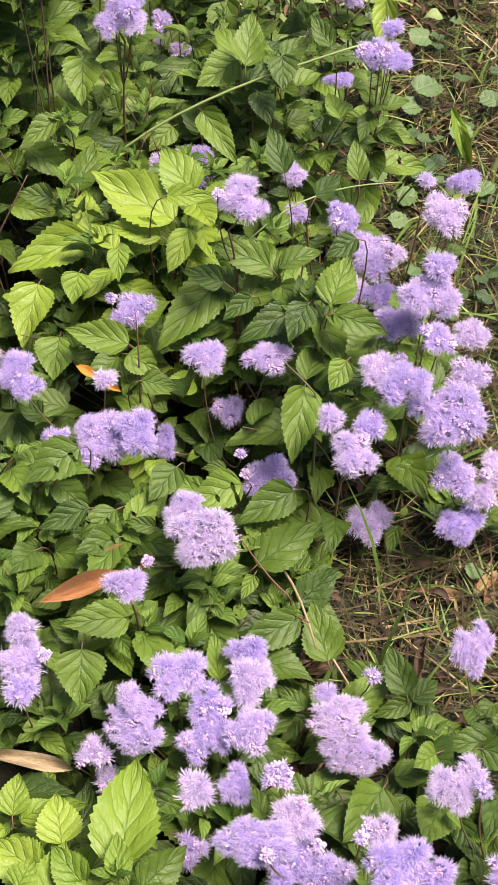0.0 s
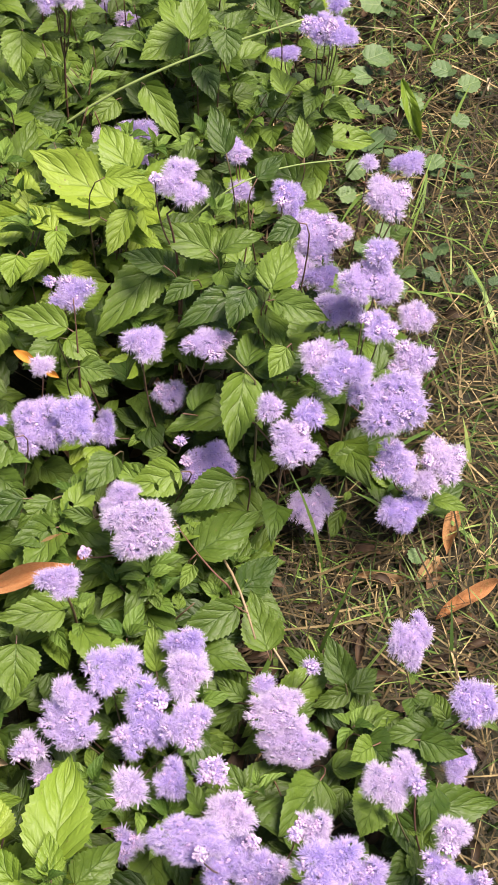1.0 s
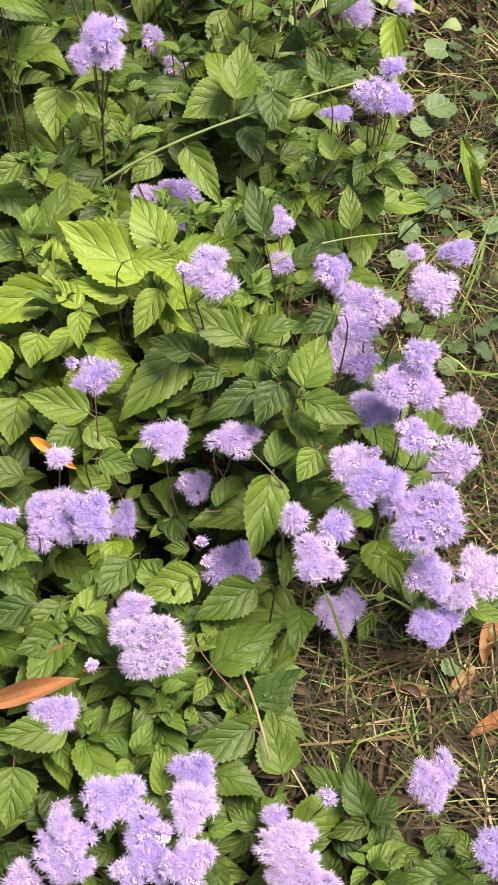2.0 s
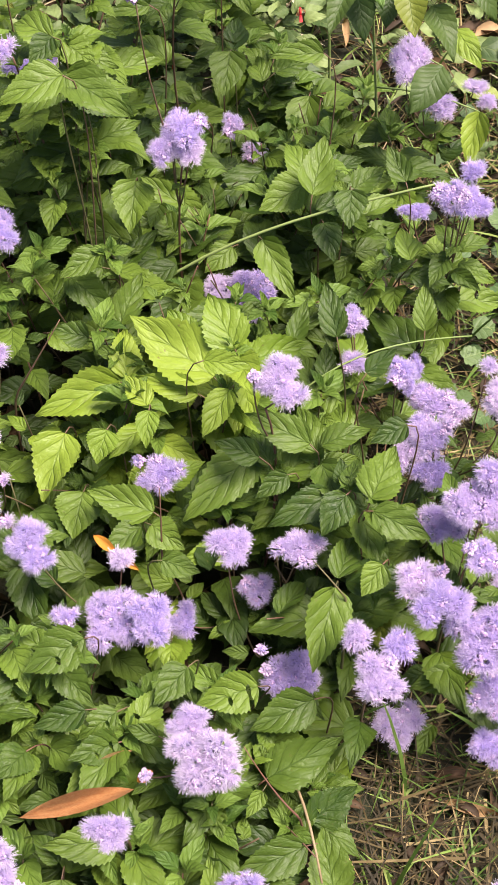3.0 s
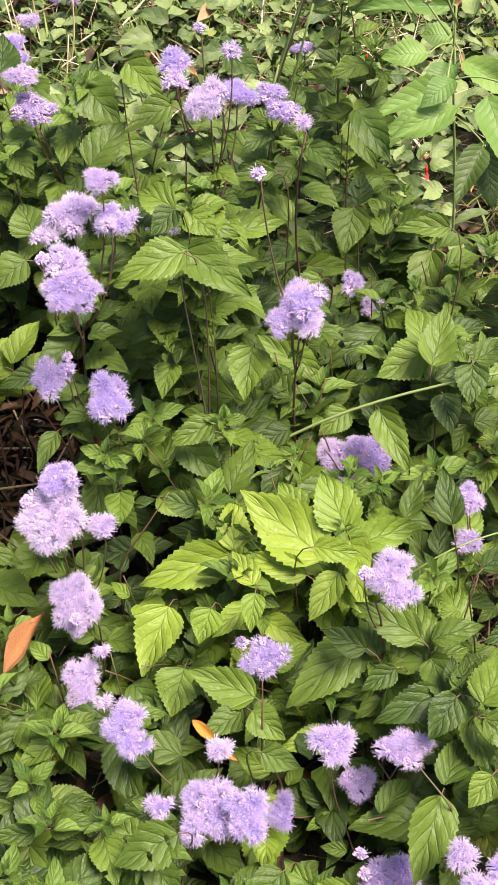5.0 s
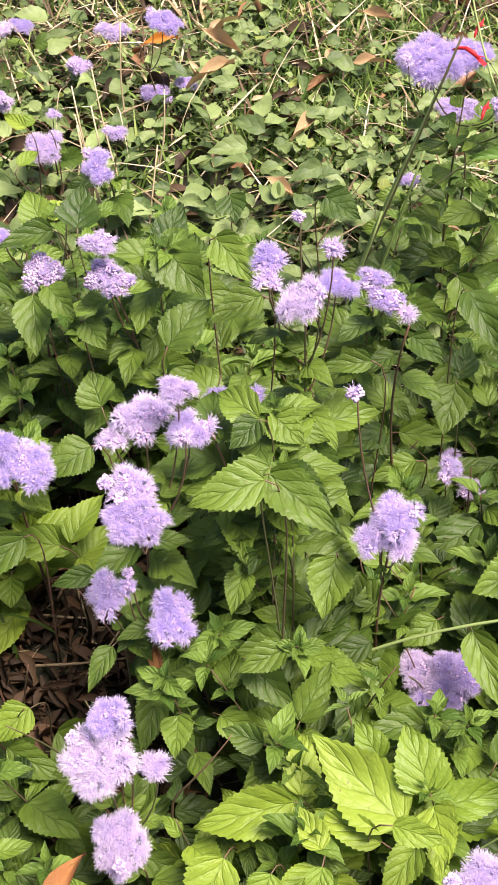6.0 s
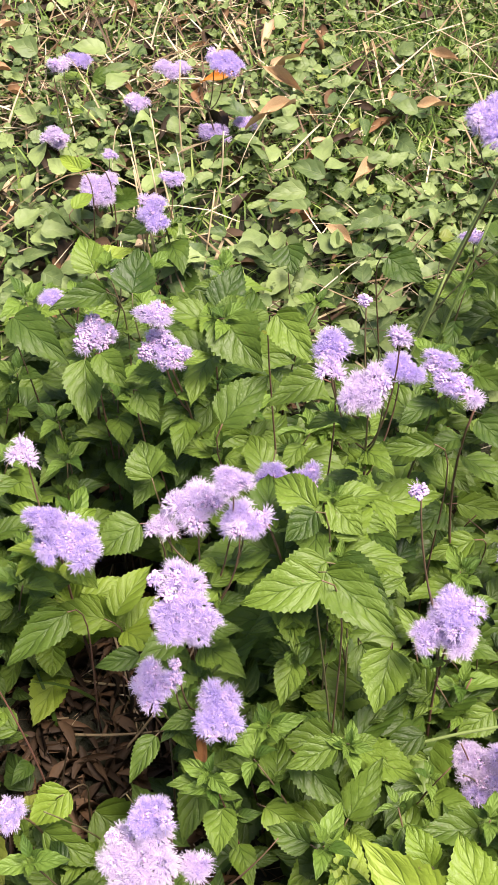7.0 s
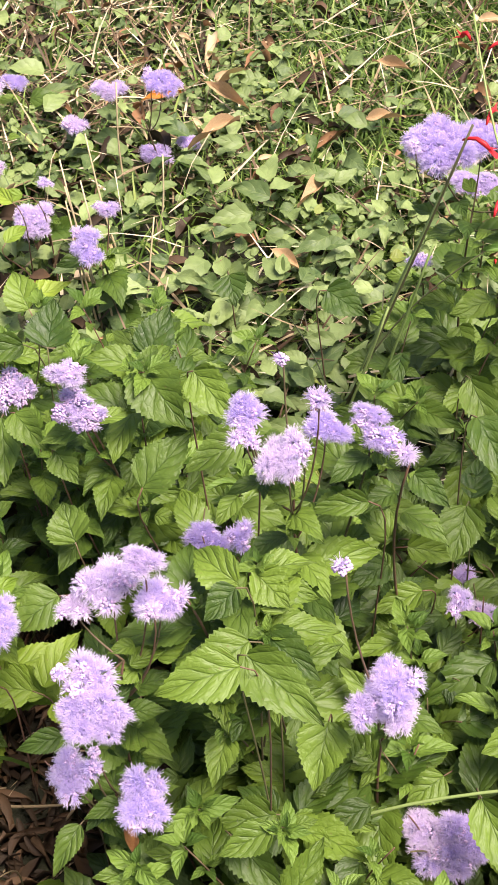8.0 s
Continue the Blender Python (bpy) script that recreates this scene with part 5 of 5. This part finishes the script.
# ---- scarlet sage: broad smooth leaves, red tube flowers ----
def red_tube(parent, x, y, z, heading, length=0.032, rise=0.2, name="red_flower"):
    d = Vector((math.cos(heading), math.sin(heading), rise)).normalized()
    p = Vector((x, y, z))
    pts = [p + d * length * t + UP * (0.006 * math.sin(3.1 * t) - 0.005 * t * t) for t in (0, 0.2, 0.5, 0.8, 1.0)]
    v, f = tube_data(pts, [0.0010, 0.0018, 0.0022, 0.0028, 0.0018], 7)
    side = d.cross(UP).normalized()
    o = len(v)
    e = pts[-1]
    v += [e - side * 0.003, e + side * 0.003, e + d * 0.010 - UP * 0.007 + side * 0.0035, e + d * 0.010 - UP * 0.007 - side * 0.0035,
          e - side * 0.002 + UP * 0.002, e + side * 0.002 + UP * 0.002, e + d * 0.009 + UP * 0.003]
    f += [(o, o + 1, o + 2, o + 3), (o + 4, o + 5, o + 6)]
    return mesh_from(name, v, f, RED), p, d


def sage(x, y, top, leaves, spikes, label):
    plant = root("sage_plant", x, y, 0, label, "flowering plant", "scarlet sage at the bed's edge")
    pts = bezier((x, y, -0.01), (x, y, top[2] * 0.4), (top[0], top[1], top[2] * 0.7), top, 8)
    put("stem", stem_mesh(pts, 0.0022, 0.0014, GREEN_STEM, 6), plant)
    for l in leaves:
        b, t = Vector(l[:3]), Vector(l[3:6])
        add_leaf(plant, b, t, l[6] * 1.05, (UP + Vector((rng.uniform(-0.2, 0.2), -0.6, 0))).normalized(), l[7] if len(l) > 7 else "s")
        near = min(pts, key=lambda q: (q - b).length + (0.4 if q.z > b.z + 0.01 else 0))
        put("petiole", stem_mesh(bezier(near, near.lerp(b, 0.3) + UP * 0.01, near.lerp(b, 0.7) + UP * 0.01, b, 5), 0.0013, 0.0009, GREEN_STEM, 4), plant)
    for foot, tip in spikes:
        sp = bezier(foot, Vector(foot).lerp(Vector(tip), 0.3), Vector(foot).lerp(Vector(tip), 0.7), tip, 8)
        put("flower_spike", stem_mesh(sp, 0.0016, 0.0009, GREEN_STEM, 5), plant, label="slender green flower spike")
        for i, q in enumerate(sp[2:]):
            for s in (0, 2.1, 4.2):
                a = s + i * 1.0
                c = q + Vector((math.cos(a), math.sin(a), 0.5)) * 0.005
                v, f = tube_data([q, q.lerp(c, 0.6), c], [0.0008, 0.0022, 0.0017], 5)
                put("calyx", mesh_from("calyx", v, f, CALYX), plant)
    return plant


def add_red(plant, x, y, z, heading, length=0.032, rise=0.2):
    me, _, _ = red_tube(plant, x, y, z, heading, length, rise)
    put("flower", me, plant, label="scarlet tubular flower")


sage_near = [(0, 1.673, 0.439, 0.039, 1.597, 0.393, 0.045),
     (-0.029, 1.66, 0.432, -0.098, 1.617, 0.41, 0.027),
     (0.003, 1.61, 0.420, -0.016, 1.55, 0.386, 0.03, 'd'),
     (0.006, 1.66, 0.384, 0.022, 1.61, 0.338, 0.036, 'd'),
     (0.044, 1.66, 0.383, 0.044, 1.62, 0.352, 0.032, 'd'),
     (0.061, 1.64, 0.401, 0.077, 1.588, 0.365, 0.036, 'd'),
     (0.094, 1.677, 0.348, 0.125, 1.619, 0.316, 0.032, 'd'),
     (0.124, 1.66, 0.331, 0.158, 1.62, 0.305, 0.028, 'y'),
     (0.112, 1.6, 0.323, 0.08, 1.551, 0.290, 0.040, 'd'),
     (0.078, 1.668, 0.185, 0.023, 1.641, 0.171, 0.028, 'd'),
     (0.166, 1.66, 0.219, 0.158, 1.62, 0.166, 0.032, 'y'),
     (0.135, 1.70, 0.38, 0.17, 1.68, 0.33, 0.03, 'd'),
     (0.10, 1.70, 0.41, 0.135, 1.66, 0.38, 0.032, 's'),
     (-0.037, 1.668, 0.46, -0.069, 1.634, 0.442, 0.027),
     (-0.034, 1.72, 0.377, -0.118, 1.688, 0.363, 0.037)]
sage_far = [(-0.039, 1.832, 0.376, 0.043, 1.799, 0.354, 0.036),
     (-0.047, 1.838, 0.367, -0.084, 1.798, 0.345, 0.032),
     (-0.051, 1.768, 0.38, -0.13, 1.724, 0.358, 0.035),
     (-0.078, 1.811, 0.395, -0.133, 1.799, 0.391, 0.032),
     (-0.066, 1.982, 0.36, -0.188, 1.96, 0.351, 0.036),
     (-0.057, 1.897, 0.367, -0.097, 1.894, 0.367, 0.032)]


near_sage = sage(0.05, 1.72, (0.02, 1.68, 0.45), sage_near, [], "sage plant with drooping broad green leaves")
far_sage = sage(-0.03, 1.92, (-0.055, 1.88, 0.42), sage_far,
                [((-0.055, 1.88, 0.40), (-0.135, 1.90, 0.60)), ((-0.05, 1.87, 0.40), (-0.11, 1.80, 0.58)), ((-0.06, 1.88, 0.38), (-0.175, 1.93, 0.50))],
                "sage plant with bright green leaves and scarlet flower spikes")
for row in [(-0.212, 2.02, 0.555, 0.5, 0.030), (-0.232, 2.03, 0.555, 2.5, 0.014), (-0.217, 1.935, 0.505, -0.35, 0.032), (-0.199, 1.965, 0.505, 1.45, 0.026), (-0.172, 1.888, 0.455, 1.5, 0.024), (-0.09, 1.75, 0.55, 1.3, 0.022), (-0.100, 1.815, 0.470, 3.3, 0.026)]:
    add_red(far_sage, *row)
# the spike that carries the outermost flowers
put("flower_spike", stem_mesh(bezier((-0.10, 1.88, 0.40), (-0.16, 1.90, 0.46), (-0.19, 1.95, 0.50), (-0.235, 2.05, 0.575), 9), 0.0016, 0.001, GREEN_STEM, 5), far_sage)


def fallen_flower(x, y, z, heading, length=0.016):
    me, _, _ = red_tube(None, 0, 0, 0, heading, length, -0.15)
    ob = new("fallen_flower", me)
    ob.matrix_basis = Matrix.Translation((x, y, z)) @ Matrix.Scale(0.62, 4)
    tagged(ob, "fallen scarlet sage flower lying among leaves", "flower", "fallen red flowers")


for row in [(-0.244, 2.159, 0.10, 1.2), (-0.234, 2.151, 0.07, 0.3), (-0.199, 2.196, 0.13, 1.8), (-0.066, 1.766, 0.27, -1.3), (-0.252, 2.283, 0.04, 0.8), (-0.244, 1.849, 0.10, 1.6), (-0.175, 1.309, 0.190, 0.4), (-0.189, 1.320, 0.185, 2.2),
            (-0.166, 1.315, 0.180, -0.8), (-0.097, 2.098, 0.05, -0.6), (-0.253, 2.286, 0.045, 2.4)]:
    fallen_flower(*row)


# ---- tall bare stalks and runners ----
tall = root("tall_stalk", -0.36, 1.895, 0, "tall leaning brown-green stalk with a winged edge", "plant stalk")
body = bezier((-0.36, 1.895, -0.01), (-0.335, 1.90, 0.08), (-0.28, 1.915, 0.26), (-0.208, 1.934, 0.525), 12)
put("stem", stem_mesh(body, 0.0023, 0.0014, DARK_STALK, 7), tall)
wing_v, wing_f = [], []
for i, q in enumerate(body[5:11]):
    w = (0.0004, 0.002, 0.003, 0.0028, 0.0015, 0.0004)[i]
    wing_v += [q + Vector((-0.001, -0.003, 0)), q + Vector((-0.002 - w, -0.004, w * 0.5)), q + Vector((-0.001 - w * 0.4, -0.006, 0.001))]
for i in range(5):
    a = 3 * i
    wing_f += [(a, a + 1, a + 4, a + 3), (a + 1, a + 2, a + 5, a + 4)]
put("sheath", mesh_from("sheath", wing_v, wing_f, GREEN_STEM), tall, label="pale green leaf sheath")
second = root("tall_stalk", -0.31, 1.90, 0, "thin pale green stalk beside a taller one", "plant stalk")
put("stem", stem_mesh(bezier((-0.31, 1.90, -0.01), (-0.30, 1.90, 0.1), (-0.265, 1.91, 0.24), (-0.235, 1.92, 0.38), 9), 0.0024, 0.0014, GREEN_STEM, 6), second)
third = root("tall_stalk", -0.34, 1.88, 0, "thin pale green stalk beside a taller one", "plant stalk")
put("stem", stem_mesh(bezier((-0.34, 1.88, -0.01), (-0.335, 1.88, 0.08), (-0.30, 1.89, 0.18), (-0.275, 1.90, 0.30), 9), 0.0022, 0.0013, GREEN_STEM, 6), third)

for a, b, c in [((-0.30, 1.91, 0.20), (-0.25, 1.93, 0.30), (-0.17, 1.97, 0.36)), ((-0.33, 1.90, 0.10), (-0.36, 1.93, 0.17), (-0.41, 1.97, 0.19)), ((-0.32, 1.90, 0.14), (-0.29, 1.94, 0.19), (-0.30, 1.99, 0.24))]:
    put("side_stem", stem_mesh(bezier(a, Vector(a).lerp(Vector(b), 0.6), b, c, 8), 0.0011, 0.0007, DARK_STALK, 5), tall)
for a, b in [((-0.690, 2.03, -0.01), (-0.735, 2.07, 0.22)), ((-0.675, 2.04, -0.01), (-0.72, 2.09, 0.24)), ((-0.70, 2.05, -0.01), (-0.76, 2.12, 0.20)), ((-0.764, 2.32, -0.01), (-0.78, 2.36, 0.20)), ((-0.70, 2.25, -0.01), (-0.685, 2.28, 0.15)), ((-0.62, 2.05, -0.01), (-0.60, 2.06, 0.13)), ((-0.685, 2.06, -0.01), (-0.75, 2.10, 0.26)), ((-0.71, 2.03, -0.01), (-0.728, 2.06, 0.17)), ((-0.66, 2.10, -0.01), (-0.655, 2.16, 0.14)), ((-0.73, 2.20, -0.01), (-0.79, 2.26, 0.18))]:
    plant = root("dry_stalk", a[0], a[1], 0, "dry straw-coloured upright plant stalk", "plant stalk", "dry stalks on the lawn")
    mid_ = Vector(a).lerp(Vector(b), 0.5) + Vector((rng.uniform(-0.01, 0.01), 0, 0))
    put("stem", stem_mesh(bezier(a, mid_, mid_, b, 7), 0.0018, 0.0011, PALE_STRAW, 5), plant)

runner = root("mistflower_runner", -0.24, 1.33, 0, "long arching green shoot carrying paired leaves", "plant shoot")
put("stem", stem_mesh(bezier((-0.30, 1.34, -0.01), (-0.21, 1.37, 0.215), (-0.03, 1.40, 0.258), (0.125, 1.425, 0.305), 16), 0.0020, 0.0013, GREEN_STEM, 6), runner)
runner = root("mistflower_runner", -0.03, 1.13, 0, "thin arching green shoot reaching over the grass", "plant shoot")
put("stem", stem_mesh(bezier((-0.09, 1.17, -0.01), (-0.03, 1.19, 0.265), (0.07, 1.25, 0.235), (0.17, 1.31, 0.195), 16), 0.0012, 0.0008, GREEN_STEM, 6), runner)
twigs = [((0.03, 0.80, 0.06), (0.06, 0.78, 0.10), (0.09, 0.75, 0.05), (0.13, 0.70, 0.012)), ((-0.01, 0.90, 0.02), (0.03, 0.84, 0.12), (0.05, 0.79, 0.13), (0.07, 0.73, 0.10)), ((0.06, 0.90, 0.012), (0.10, 0.95, 0.02), (0.15, 0.97, 0.02), (0.22, 0.96, 0.012))]
hollow_twigs = [((-0.56, 1.52, 0.012), (-0.53, 1.48, 0.03), (-0.50, 1.44, 0.02), (-0.47, 1.39, 0.012)), ((-0.55, 1.36, 0.012), (-0.50, 1.36, 0.035), (-0.45, 1.38, 0.03), (-0.41, 1.42, 0.012)),
                ((-0.49, 1.33, 0.01), (-0.46, 1.37, 0.03), (-0.44, 1.43, 0.05), (-0.43, 1.49, 0.08)), ((-0.58, 1.43, 0.012), (-0.54, 1.42, 0.03), (-0.49, 1.43, 0.025), (-0.46, 1.46, 0.012))]
for pts in twigs + hollow_twigs:
    plant = root("twig", pts[0][0], pts[0][1], 0, "thin bare brownish twig at the bed's edge", "twig", "twigs by the bed")
    put("stem", stem_mesh(bezier(*pts, 9), 0.0018, 0.0011, STRAW, 5), plant)


# ---- bare stems that lean through the foliage ----
for a, b, c in [[(-0.115, 1.008, 0.162), (-0.114, 1.01, 0.217), (-0.117, 1.025, 0.249)], [(-0.289, 1.165, 0.199), (-0.255, 1.167, 0.268), (-0.242, 1.188, 0.288)], [(0.042, 0.786, 0.107), (0.019, 0.794, 0.127), (-0.01, 0.814, 0.172)], [(0.064, 0.946, 0.223), (0.049, 0.954, 0.238), (0.032, 0.965, 0.247)]]:
    plant = root("bare_shoot", a[0], a[1], 0, "leafless red-brown mistflower shoot leaning through the leaves", "plant", "leafless shoots in the bed")
    low = Vector(a) + (Vector(a) - Vector(b)) * 0.3
    path = bezier((low.x, low.y + 0.01, -0.01), (low.x, low.y + 0.006, a[2] * 0.6), low, a, 6)[:-1] + bezier(a, Vector(a).lerp(Vector(b), 0.7), Vector(b).lerp(Vector(c), 0.4), c, 7)
    put("stem", stem_mesh(path, 0.0017, 0.0005), plant)
